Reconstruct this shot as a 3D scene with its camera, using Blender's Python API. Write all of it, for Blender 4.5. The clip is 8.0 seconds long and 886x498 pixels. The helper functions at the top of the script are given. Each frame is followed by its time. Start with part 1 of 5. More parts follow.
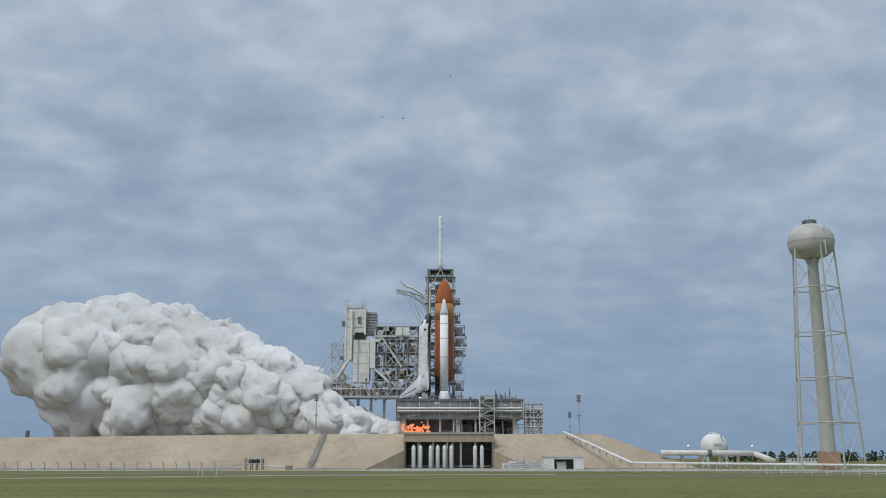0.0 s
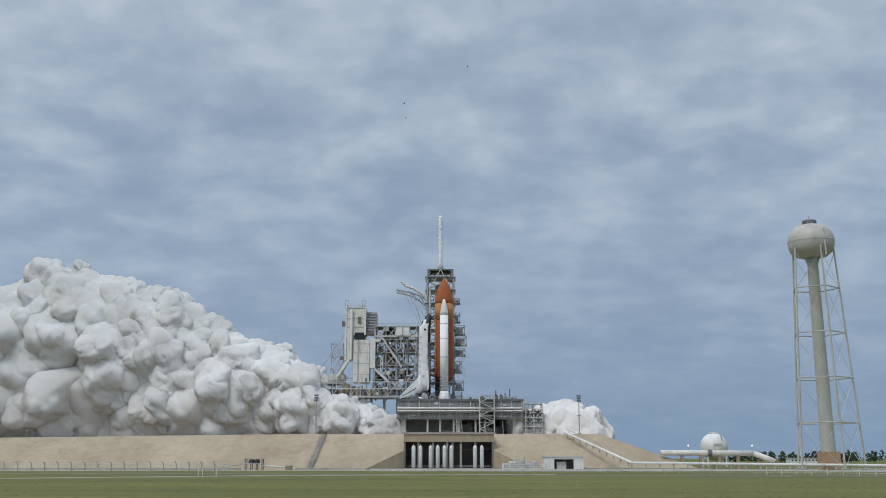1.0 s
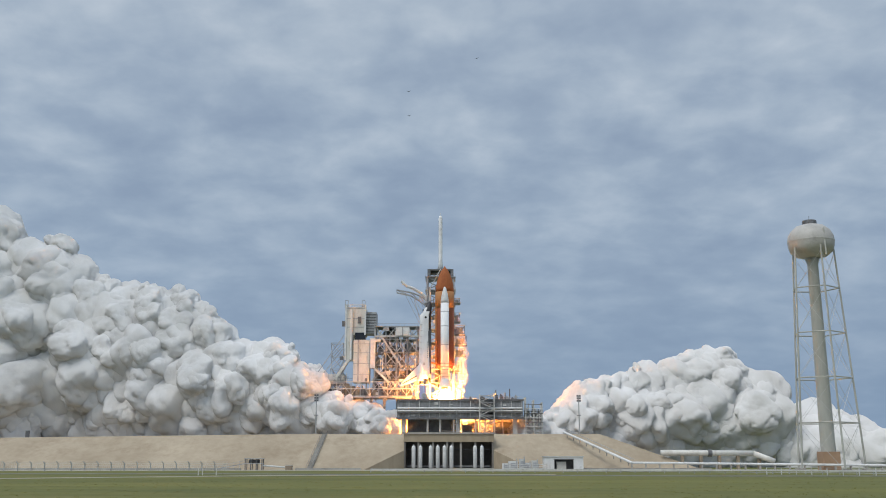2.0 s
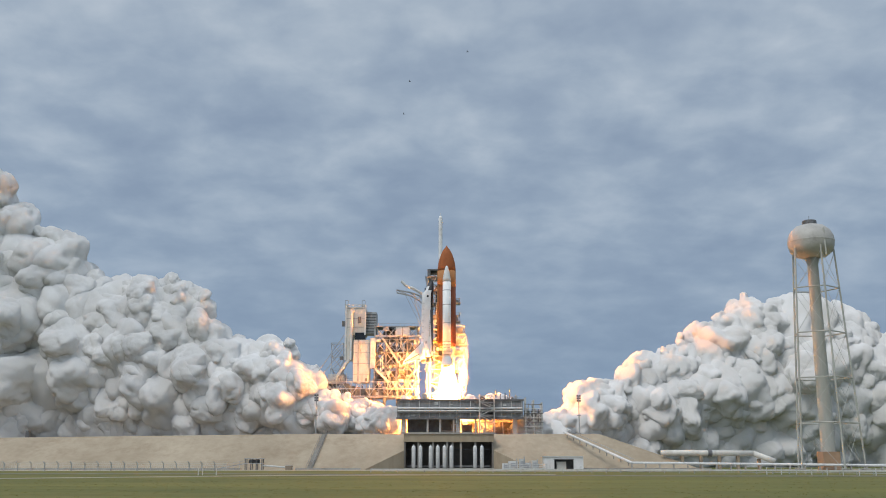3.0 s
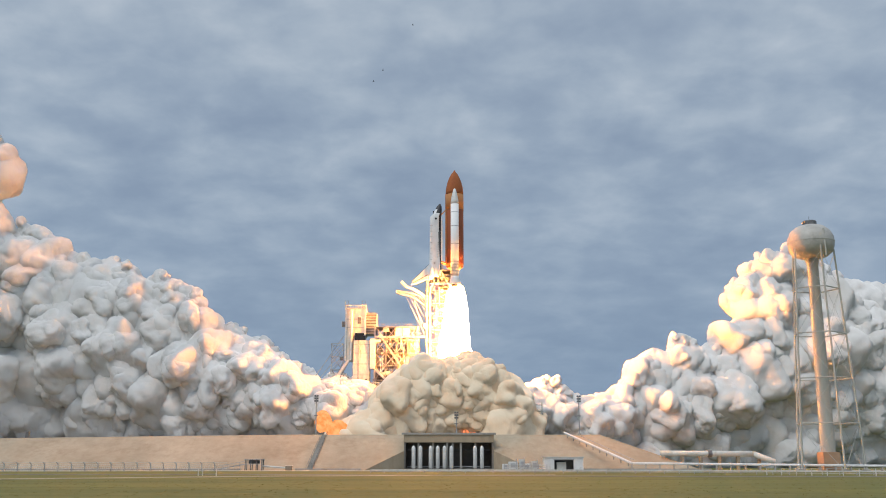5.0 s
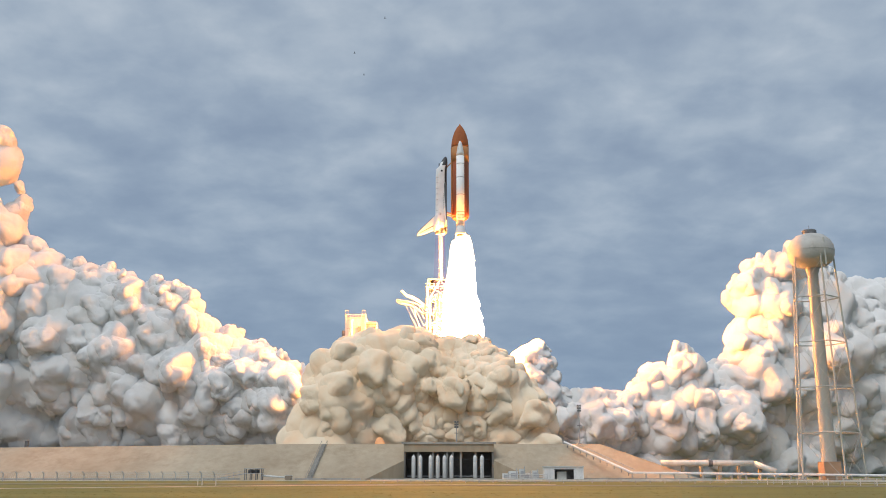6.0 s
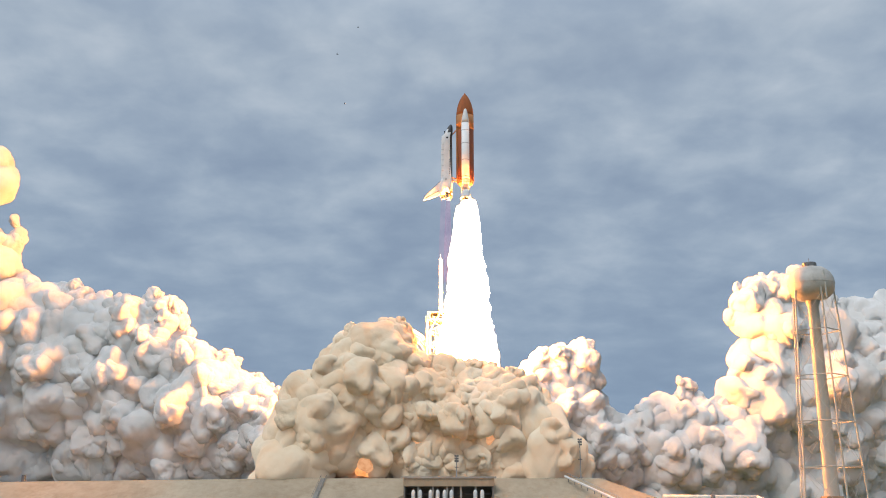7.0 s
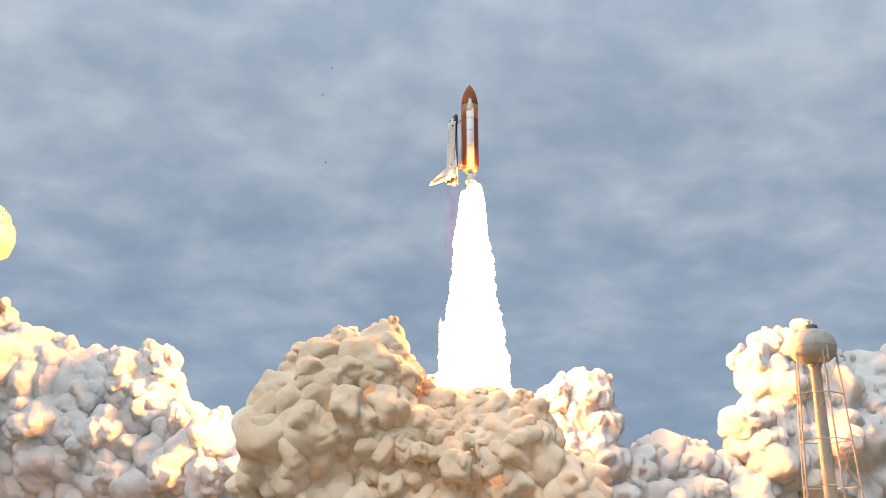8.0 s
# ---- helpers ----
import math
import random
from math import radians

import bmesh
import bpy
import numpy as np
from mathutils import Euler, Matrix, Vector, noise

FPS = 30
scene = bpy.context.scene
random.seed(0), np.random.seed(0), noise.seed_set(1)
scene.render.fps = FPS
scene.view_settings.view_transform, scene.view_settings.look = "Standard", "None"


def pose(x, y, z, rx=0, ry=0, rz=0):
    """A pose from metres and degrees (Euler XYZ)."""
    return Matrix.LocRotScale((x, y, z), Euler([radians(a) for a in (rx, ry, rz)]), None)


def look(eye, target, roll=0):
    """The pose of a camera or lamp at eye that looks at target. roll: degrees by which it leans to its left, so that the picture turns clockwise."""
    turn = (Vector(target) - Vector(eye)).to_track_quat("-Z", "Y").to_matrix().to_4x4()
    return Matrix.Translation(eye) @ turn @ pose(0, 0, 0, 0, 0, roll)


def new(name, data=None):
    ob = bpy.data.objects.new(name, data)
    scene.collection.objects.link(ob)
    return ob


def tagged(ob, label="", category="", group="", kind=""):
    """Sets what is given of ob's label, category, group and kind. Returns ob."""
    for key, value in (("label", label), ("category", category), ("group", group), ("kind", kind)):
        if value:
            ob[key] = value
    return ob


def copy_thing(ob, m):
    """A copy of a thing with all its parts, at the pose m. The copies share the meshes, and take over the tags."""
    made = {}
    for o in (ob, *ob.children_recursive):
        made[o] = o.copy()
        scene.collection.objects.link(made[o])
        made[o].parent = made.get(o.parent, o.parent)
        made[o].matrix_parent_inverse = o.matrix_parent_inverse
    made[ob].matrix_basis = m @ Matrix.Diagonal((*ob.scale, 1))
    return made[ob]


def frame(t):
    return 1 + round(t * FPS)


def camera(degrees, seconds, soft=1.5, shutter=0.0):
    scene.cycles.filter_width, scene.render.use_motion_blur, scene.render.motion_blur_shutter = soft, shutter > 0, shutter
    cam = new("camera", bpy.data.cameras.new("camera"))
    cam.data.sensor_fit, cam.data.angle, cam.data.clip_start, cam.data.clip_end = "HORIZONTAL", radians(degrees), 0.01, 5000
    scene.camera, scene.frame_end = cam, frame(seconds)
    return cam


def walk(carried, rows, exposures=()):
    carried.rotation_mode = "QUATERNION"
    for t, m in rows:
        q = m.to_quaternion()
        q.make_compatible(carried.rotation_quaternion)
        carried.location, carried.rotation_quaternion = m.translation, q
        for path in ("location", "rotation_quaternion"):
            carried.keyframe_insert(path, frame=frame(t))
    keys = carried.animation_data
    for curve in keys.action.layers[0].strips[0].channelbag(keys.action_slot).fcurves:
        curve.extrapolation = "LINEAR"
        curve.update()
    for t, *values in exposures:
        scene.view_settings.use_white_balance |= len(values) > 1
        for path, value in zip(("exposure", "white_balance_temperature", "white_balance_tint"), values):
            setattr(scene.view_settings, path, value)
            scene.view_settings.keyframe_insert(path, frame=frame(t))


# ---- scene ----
cam = camera(49.5, 8.0, soft=1.0)
TILT = [(0.0, 0.0), (4.7, 0.0), (5.0, 0.03), (5.4, 0.15), (5.8, 0.38), (6.0, 0.57), (6.25, 0.92), (6.5, 1.34), (6.75, 1.88),
        (7.0, 2.52), (7.25, 3.30), (7.5, 4.17), (7.75, 5.16), (8.0, 6.25)]
walk(cam, [(t, pose(0, 0, 4.4, 90 + 12.25 + d, 0, 0)) for t, d in TILT],
     exposures=[(0.0, 0.0), (2.0, 0.0), (3.5, -0.10), (8.0, -0.04)])

# ---- world and sun ----
SUN_EL, SUN_AZ = 54.0, 221.0          # sun high behind the clouds, to the left of the camera
world = bpy.data.worlds.new("overcast")
scene.world = world
world.use_nodes = True
wn, wl = world.node_tree.nodes, world.node_tree.links
wn.clear()


def node(tree, kind, **sets):
    n = tree.nodes.new(kind)
    for k, v in sets.items():
        if k in n.inputs:
            n.inputs[k].default_value = v
    return n


def mathn(tree, op, a, b=None, clamp=False):
    n = tree.nodes.new("ShaderNodeMath")
    n.operation, n.use_clamp = op, clamp
    for i, v in enumerate((a, b)):
        if v is None:
            continue
        if isinstance(v, (int, float)):
            n.inputs[i].default_value = v
        else:
            tree.links.new(v, n.inputs[i])
    return n.outputs[0]


def ramp(tree, fac, stops):
    n = tree.nodes.new("ShaderNodeValToRGB")
    e = n.color_ramp.elements
    while len(e) < len(stops):
        e.new(0.5)
    for i, (p, c) in enumerate(stops):
        e[i].position, e[i].color = p, (*c, 1)
    tree.links.new(fac, n.inputs[0])
    return n.outputs[0]


def mixc(tree, fac, a, b, blend="MIX"):
    n = tree.nodes.new("ShaderNodeMix")
    n.data_type, n.blend_type = "RGBA", blend
    for sock, v in ((n.inputs[0], fac), (n.inputs[6], a), (n.inputs[7], b)):
        if isinstance(v, (int, float)):
            sock.default_value = v
        elif isinstance(v, tuple):
            sock.default_value = (*v, 1)
        else:
            tree.links.new(v, sock)
    return n.outputs[2]


wt = world.node_tree
sky = wt.nodes.new("ShaderNodeTexSky")
sky.sky_type, sky.sun_disc = "NISHITA", False
sky.sun_elevation, sky.sun_rotation = radians(SUN_EL), radians(SUN_AZ)
coord = wt.nodes.new("ShaderNodeTexCoord")
sep = wt.nodes.new("ShaderNodeSeparateXYZ")
wl.new(coord.outputs["Generated"], sep.inputs[0])
zz = mathn(wt, "ADD", mathn(wt, "MAXIMUM", sep.outputs[2], 0.0), 0.25)
cmb = wt.nodes.new("ShaderNodeCombineXYZ")
wl.new(mathn(wt, "DIVIDE", sep.outputs[0], zz), cmb.inputs[0])
wl.new(mathn(wt, "DIVIDE", sep.outputs[1], zz), cmb.inputs[1])
big = node(wt, "ShaderNodeTexNoise", Scale=2.9, Detail=3.0, Roughness=0.5, Distortion=0.2)
small = node(wt, "ShaderNodeTexNoise", Scale=8.0, Detail=7.0, Roughness=0.52, Distortion=0.15)
for n in (big, small):
    wl.new(cmb.outputs[0], n.inputs["Vector"])
dens = mathn(wt, "ADD", mathn(wt, "MULTIPLY", big.outputs[0], 0.55), mathn(wt, "MULTIPLY", small.outputs[0], 0.45))
clouds = ramp(wt, dens, [(0.36, (0.25, 0.325, 0.445)), (0.46, (0.305, 0.385, 0.50)), (0.54, (0.375, 0.455, 0.56)), (0.66, (0.50, 0.57, 0.66))])
# an overcast sky grows lighter towards the zenith, bluer and darker at the horizon
lift = ramp(wt, sep.outputs[2], [(0.0, (0.66, 0.76, 0.86)), (0.18, (0.92, 0.96, 0.99)), (0.45, (1.1, 1.08, 1.05)), (1.0, (1.9, 1.85, 1.8))])
veil = ramp(wt, sep.outputs[2], [(0.02, (0.85, 0.85, 0.85)), (0.30, (0.15, 0.15, 0.15))])
clouds = mixc(wt, veil, clouds, (0.325, 0.405, 0.515))          # haze evens out the low sky
clouds = mixc(wt, 1.0, clouds, lift, "MULTIPLY")
clear = mixc(wt, 1.0, sky.outputs[0], (0.09, 0.09, 0.09), "MULTIPLY")
gap = ramp(wt, dens, [(0.25, (0.0, 0.0, 0.0)), (0.30, (1.0, 1.0, 1.0))])
bg = node(wt, "ShaderNodeBackground", Strength=1.0)
wl.new(mixc(wt, gap, clear, clouds), bg.inputs[0])
wo = wt.nodes.new("ShaderNodeOutputWorld")
wl.new(bg.outputs[0], wo.inputs[0])

sun = new("sun", bpy.data.lights.new("sun", "SUN"))
sun.data.energy, sun.data.angle, sun.data.color = 1.75, radians(30), (1.0, 0.975, 0.94)
sun.matrix_world = look((-200, -230, 420), (0, 0, 0))

# ---- materials ----


def material(name, dark, light, scale=1.0, rough=0.7, metal=0.0, bump=0.2, grime=None, streak=1.0, island=0.0, along=1.0):
    """A weathered surface: colour between dark and light at a broad and a fine scale, stains and relief."""
    m = bpy.data.materials.new(name)
    m.use_nodes = True
    t = m.node_tree
    b = t.nodes["Principled BSDF"]
    tc = t.nodes.new("ShaderNodeTexCoord")
    mp = t.nodes.new("ShaderNodeMapping")
    mp.inputs["Scale"].default_value = (along, 1, streak)
    t.links.new(tc.outputs["Object"], mp.inputs[0])
    n1 = node(t, "ShaderNodeTexNoise", Scale=0.35 * scale, Detail=5.0, Roughness=0.6)
    n2 = node(t, "ShaderNodeTexNoise", Scale=4.0 * scale, Detail=6.0, Roughness=0.65)
    for n in (n1, n2):
        t.links.new(mp.outputs[0], n.inputs["Vector"])
    f = mathn(t, "ADD", mathn(t, "MULTIPLY", n1.outputs[0], 0.65), mathn(t, "MULTIPLY", n2.outputs[0], 0.35))
    if island:
        g = t.nodes.new("ShaderNodeNewGeometry")
        f = mathn(t, "ADD", f, mathn(t, "MULTIPLY", mathn(t, "SUBTRACT", g.outputs["Random Per Island"], 0.5), island))
    col = ramp(t, f, [(0.36, dark), (0.64, light)])
    if grime:
        n3 = node(t, "ShaderNodeTexNoise", Scale=0.9 * scale, Detail=8.0, Roughness=0.75)
        t.links.new(mp.outputs[0], n3.inputs["Vector"])
        col = mixc(t, ramp(t, n3.outputs[0], [(0.52, (0, 0, 0)), (0.7, (0.8, 0.8, 0.8))]), col, grime)
    t.links.new(col, b.inputs["Base Color"])
    b.inputs["Roughness"].default_value, b.inputs["Metallic"].default_value = rough, metal
    if bump:
        bp = node(t, "ShaderNodeBump", Strength=bump, Distance=0.05)
        t.links.new(n2.outputs[0], bp.inputs["Height"])
        t.links.new(bp.outputs[0], b.inputs["Normal"])
    return m


def glow(name, hot, cool, strength, scale, clear=0.0):
    """Emission between two colours, for burning gas, lamps and lit smoke; clear is the share of light that passes
    through it.
    """
    m = bpy.data.materials.new(name)
    m.use_nodes = True
    t = m.node_tree
    t.nodes.clear()
    out = t.nodes.new("ShaderNodeOutputMaterial")
    tc = t.nodes.new("ShaderNodeTexCoord")
    n1 = node(t, "ShaderNodeTexNoise", Scale=scale, Detail=5.0, Roughness=0.6)
    t.links.new(tc.outputs["Object"], n1.inputs["Vector"])
    em = node(t, "ShaderNodeEmission", Strength=strength)
    t.links.new(ramp(t, n1.outputs[0], [(0.38, cool), (0.6, hot)]), em.inputs[0])
    if clear:
        tr = t.nodes.new("ShaderNodeBsdfTransparent")
        mx = node(t, "ShaderNodeMixShader")
        mx.inputs[0].default_value = 1 - clear
        t.links.new(tr.outputs[0], mx.inputs[1])
        t.links.new(em.outputs[0], mx.inputs[2])
        em = mx
    t.links.new(em.outputs[0], out.inputs[0])
    return m


M_STEEL = material("grey_painted_steel", (0.30, 0.31, 0.32), (0.52, 0.53, 0.53), 0.6, 0.6, 0.2, 0.1, (0.16, 0.11, 0.08))
M_STEEL_L = material("pale_painted_steel", (0.50, 0.50, 0.48), (0.68, 0.68, 0.65), 0.5, 0.6, 0.1, 0.1, (0.28, 0.22, 0.17))
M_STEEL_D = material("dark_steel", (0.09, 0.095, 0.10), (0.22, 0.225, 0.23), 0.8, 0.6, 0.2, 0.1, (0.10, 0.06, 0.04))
M_PLATE = material("weathered_platform_steel", (0.15, 0.155, 0.16), (0.38, 0.385, 0.385), 0.35, 0.65, 0.1, 0.15, (0.10, 0.08, 0.065), 0.6)
M_RUST = material("rusty_steel", (0.22, 0.17, 0.12), (0.42, 0.35, 0.26), 0.8, 0.8, 0.1, 0.2, (0.08, 0.06, 0.05))
M_WHITE = material("white_paint", (0.62, 0.62, 0.60), (0.80, 0.80, 0.78), 0.6, 0.5, 0.0, 0.05, (0.5, 0.48, 0.44))
M_CREAM = material("cream_paint", (0.60, 0.58, 0.52), (0.76, 0.74, 0.68), 0.4, 0.6, 0.0, 0.05, (0.40, 0.36, 0.30), 0.4)
M_BOOSTER = material("booster_white", (0.82, 0.82, 0.81), (0.90, 0.90, 0.89), 0.4, 0.75, 0.0, 0.03)
M_TILE_W = material("white_thermal_blanket", (0.66, 0.67, 0.68), (0.80, 0.80, 0.80), 1.4, 0.7, 0.0, 0.1)
M_TILE_B = material("black_tile", (0.012, 0.013, 0.016), (0.035, 0.035, 0.04), 2.0, 0.5, 0.0, 0.1)
M_FOAM = material("orange_foam", (0.30, 0.085, 0.025), (0.42, 0.135, 0.04), 0.5, 0.85, 0.0, 0.2, None, 0.3)
M_FOAM_L = material("pale_orange_foam", (0.40, 0.17, 0.06), (0.52, 0.25, 0.10), 0.5, 0.85, 0.0, 0.3, None, 0.1)
M_FOAM_D = material("dark_orange_foam", (0.21, 0.055, 0.022), (0.31, 0.085, 0.03), 0.5, 0.85, 0.0, 0.2, None, 0.3)
M_CONC = material("tan_concrete", (0.32, 0.255, 0.175), (0.455, 0.375, 0.27), 0.10, 0.9, 0.0, 0.25, (0.27, 0.205, 0.135), 0.35)
M_CONC_G = material("grey_concrete", (0.30, 0.28, 0.25), (0.44, 0.42, 0.38), 0.3, 0.9, 0.0, 0.25, (0.2, 0.18, 0.15))
# concrete darkened in its colour for the shade deep in the bunker
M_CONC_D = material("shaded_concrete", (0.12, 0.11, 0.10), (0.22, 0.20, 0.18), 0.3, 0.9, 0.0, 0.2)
M_ROAD = material("worn_asphalt", (0.10, 0.10, 0.10), (0.20, 0.20, 0.19), 0.3, 0.9, 0.0, 0.2)
M_PATH = material("pale_gravel", (0.34, 0.31, 0.25), (0.46, 0.43, 0.36), 0.4, 0.95, 0.0, 0.3)
M_GRASS = material("mown_grass", (0.075, 0.088, 0.013), (0.160, 0.155, 0.028), 0.12, 0.95, 0.0, 0.3, (0.19, 0.16, 0.04), 1.0, 0.0, 0.25)
M_STRAW = material("dry_grass", (0.15, 0.15, 0.03), (0.24, 0.22, 0.06), 0.5, 0.95, 0.0, 0.0)
M_LEAF = material("far_foliage", (0.015, 0.03, 0.012), (0.05, 0.075, 0.03), 0.5, 0.9, 0.0, 0.4, None, 1.0, 0.4)
M_BRICKISH = material("orange_brown_block", (0.36, 0.23, 0.14), (0.48, 0.32, 0.21), 0.6, 0.85, 0.0, 0.2)
M_TOWER = material("weathered_cream_paint", (0.40, 0.395, 0.35), (0.52, 0.515, 0.47), 0.25, 0.55, 0.0, 0.05, (0.30, 0.28, 0.22), 0.25)
M_TANK = material("pale_tank_paint", (0.42, 0.40, 0.36), (0.54, 0.52, 0.48), 0.25, 0.5, 0.0, 0.05, (0.34, 0.32, 0.29))
M_GLASS = material("dark_window", (0.01, 0.012, 0.016), (0.03, 0.035, 0.04), 1.0, 0.15, 0.0, 0.0)
M_BIRD = material("dark_feathers", (0.02, 0.02, 0.02), (0.06, 0.055, 0.05), 3.0, 0.8, 0.0, 0.0)


def smoke(name, dark, light, soft, slope, body=0.85):
    """Thick exhaust: matt, paler and darker in drifts, finely curdled. Light scatters deep inside it, so that the shading
    follows the large swells of the whole cloud (by the share soft; slope: the way
    its whole front faces) more than the single lobes. Each wall of it stops the share body of the light."""
    m = bpy.data.materials.new(name)
    m.use_nodes = True
    t = m.node_tree
    t.nodes.clear()
    out = t.nodes.new("ShaderNodeOutputMaterial")
    df = node(t, "ShaderNodeBsdfDiffuse", Roughness=1.0)
    tc = t.nodes.new("ShaderNodeTexCoord")
    geo = t.nodes.new("ShaderNodeNewGeometry")
    n1 = node(t, "ShaderNodeTexNoise", Scale=0.9, Detail=4.0, Roughness=0.55, Distortion=0.6)
    n2 = node(t, "ShaderNodeTexNoise", Scale=5.5, Detail=6.0, Roughness=0.58, Distortion=0.6)
    swell = node(t, "ShaderNodeTexNoise", Scale=0.05, Detail=6.0, Roughness=0.6, Distortion=0.6)
    for n in (n1, n2):
        t.links.new(tc.outputs["Object"], n.inputs["Vector"])
    t.links.new(geo.outputs["Position"], swell.inputs["Vector"])
    bp = node(t, "ShaderNodeBump", Strength=0.40, Distance=1.0)
    t.links.new(n2.outputs[0], bp.inputs["Height"])

    def vec(op, a, b):
        n = t.nodes.new("ShaderNodeVectorMath")
        n.operation = op
        for i, v in enumerate((a, b)):
            if isinstance(v, tuple):
                n.inputs[i].default_value = v
            elif v is not None:
                t.links.new(v, n.inputs[i])
        return n.outputs[0]
    broad = vec("ADD", vec("MULTIPLY", vec("SUBTRACT", swell.outputs["Color"], (0.5, 0.5, 0.5)), (2.8, 2.8, 2.8)), slope)
    broad = vec("NORMALIZE", broad, None)
    dot = t.nodes.new("ShaderNodeVectorMath")
    dot.operation = "DOT_PRODUCT"
    t.links.new(broad, dot.inputs[0])
    t.links.new(bp.outputs[0], dot.inputs[1])
    turned = t.nodes.new("ShaderNodeVectorMath")
    turned.operation = "SCALE"
    t.links.new(bp.outputs[0], turned.inputs[0])
    t.links.new(mathn(t, "MINIMUM", dot.outputs["Value"], 0.0), turned.inputs["Scale"])
    broad = vec("SUBTRACT", broad, turned.outputs[0])          # never below the surface
    nrm = vec("ADD", vec("MULTIPLY", bp.outputs[0], (1 - soft,) * 3), vec("MULTIPLY", broad, (soft,) * 3))
    t.links.new(vec("NORMALIZE", nrm, None), df.inputs["Normal"])
    t.links.new(ramp(t, n1.outputs[0], [(0.30, dark), (0.58, light)]), df.inputs["Color"])
    tr = t.nodes.new("ShaderNodeBsdfTransparent")
    mx = node(t, "ShaderNodeMixShader")
    mx.inputs[0].default_value = body
    t.links.new(tr.outputs[0], mx.inputs[1])
    t.links.new(df.outputs[0], mx.inputs[2])
    t.links.new(mx.outputs[0], out.inputs[0])
    return m


def vapour_material(name, tint, most):
    """Thin drifting vapour, mostly clear, in soft patches."""
    m = bpy.data.materials.new(name)
    m.use_nodes = True
    t = m.node_tree
    t.nodes.clear()
    out = t.nodes.new("ShaderNodeOutputMaterial")
    tc = t.nodes.new("ShaderNodeTexCoord")
    n1 = node(t, "ShaderNodeTexNoise", Scale=1.8, Detail=5.0, Roughness=0.6, Distortion=0.5)
    t.links.new(tc.outputs["Object"], n1.inputs["Vector"])
    mx = node(t, "ShaderNodeMixShader")
    t.links.new(ramp(t, n1.outputs[0], [(0.40, (0, 0, 0)), (0.68, (most, most, most))]), mx.inputs[0])
    tr = t.nodes.new("ShaderNodeBsdfTransparent")
    df = node(t, "ShaderNodeBsdfDiffuse")
    df.inputs["Color"].default_value = (*tint, 1)
    t.links.new(tr.outputs[0], mx.inputs[1])
    t.links.new(df.outputs[0], mx.inputs[2])
    t.links.new(mx.outputs[0], out.inputs[0])
    return m


M_VAPOUR = vapour_material("thin_vapour", (0.85, 0.85, 0.84), 0.32)
M_STEAM = smoke("white_steam", (0.92, 0.90, 0.87), (0.985, 0.975, 0.96), 0.62, (0.6, -0.65, 0.6))
M_SMOKE = smoke("tan_smoke", (0.985, 0.77, 0.55), (0.995, 0.88, 0.71), 0.5, (-0.1, -0.75, 0.8), 0.94)
M_GREY = smoke("pale_grey_smoke", (0.85, 0.83, 0.80), (0.945, 0.935, 0.92), 0.55, (-0.6, -0.65, 0.55))
M_SPRAY = material("water_spray", (0.75, 0.76, 0.78), (0.9, 0.9, 0.9), 0.5, 0.9, 0.0, 0.2)
M_PLUME = glow("white_hot_exhaust", (1.0, 0.36, 0.08), (1.0, 0.31, 0.06), 380.0, 0.10)
M_FIRE = glow("orange_fire", (1.0, 0.36, 0.16), (0.95, 0.20, 0.07), 1.15, 2.5)
# plume light coming through the smoke, imitated by emission
M_PLUME_GLOW = glow("plume_glow_in_smoke", (1.0, 0.52, 0.27), (0.85, 0.36, 0.16), 0.85, 2.5)
M_HOT = glow("fire_and_smoke_glow", (1.0, 0.44, 0.17), (0.95, 0.28, 0.08), 1.3, 2.2)
M_JET = glow("pale_violet_exhaust", (0.62, 0.42, 0.60), (0.40, 0.28, 0.46), 0.9, 0.15, 0.84)
M_LAMP = glow("lit_lamp", (1.0, 0.95, 0.85), (1.0, 0.9, 0.8), 2.0, 1.0)

# ---- mesh helpers ----


def part(name, bm, mat, parent=None, label="", smooth=False):
    """Links a bmesh as one mesh object under a thing or a part."""
    me = bpy.data.meshes.new(name)
    bmesh.ops.recalc_face_normals(bm, faces=bm.faces)
    bm.to_mesh(me)
    bm.free()
    for m in (mat if isinstance(mat, (list, tuple)) else (mat,)):
        me.materials.append(m)
    if smooth:
        me.polygons.foreach_set("use_smooth", [True] * len(me.polygons))
    ob = new(name, me)
    if parent:
        ob.parent = parent
    if label:
        ob["label"] = label
    return ob


def thing(name, x, y, z, label, category, group="", kind="", rz=0):
    ob = new(name)
    ob.empty_display_size = 1
    ob.matrix_basis = pose(x, y, z, 0, 0, rz)
    return tagged(ob, label, category, group, kind)


def box(bm, x0, x1, y0, y1, z0, z1):
    vs = [bm.verts.new((x, y, z)) for x in (x0, x1) for y in (y0, y1) for z in (z0, z1)]
    for f in ((0, 1, 3, 2), (4, 6, 7, 5), (0, 4, 5, 1), (2, 3, 7, 6), (0, 2, 6, 4), (1, 5, 7, 3)):
        bm.faces.new([vs[i] for i in f])
    return bm


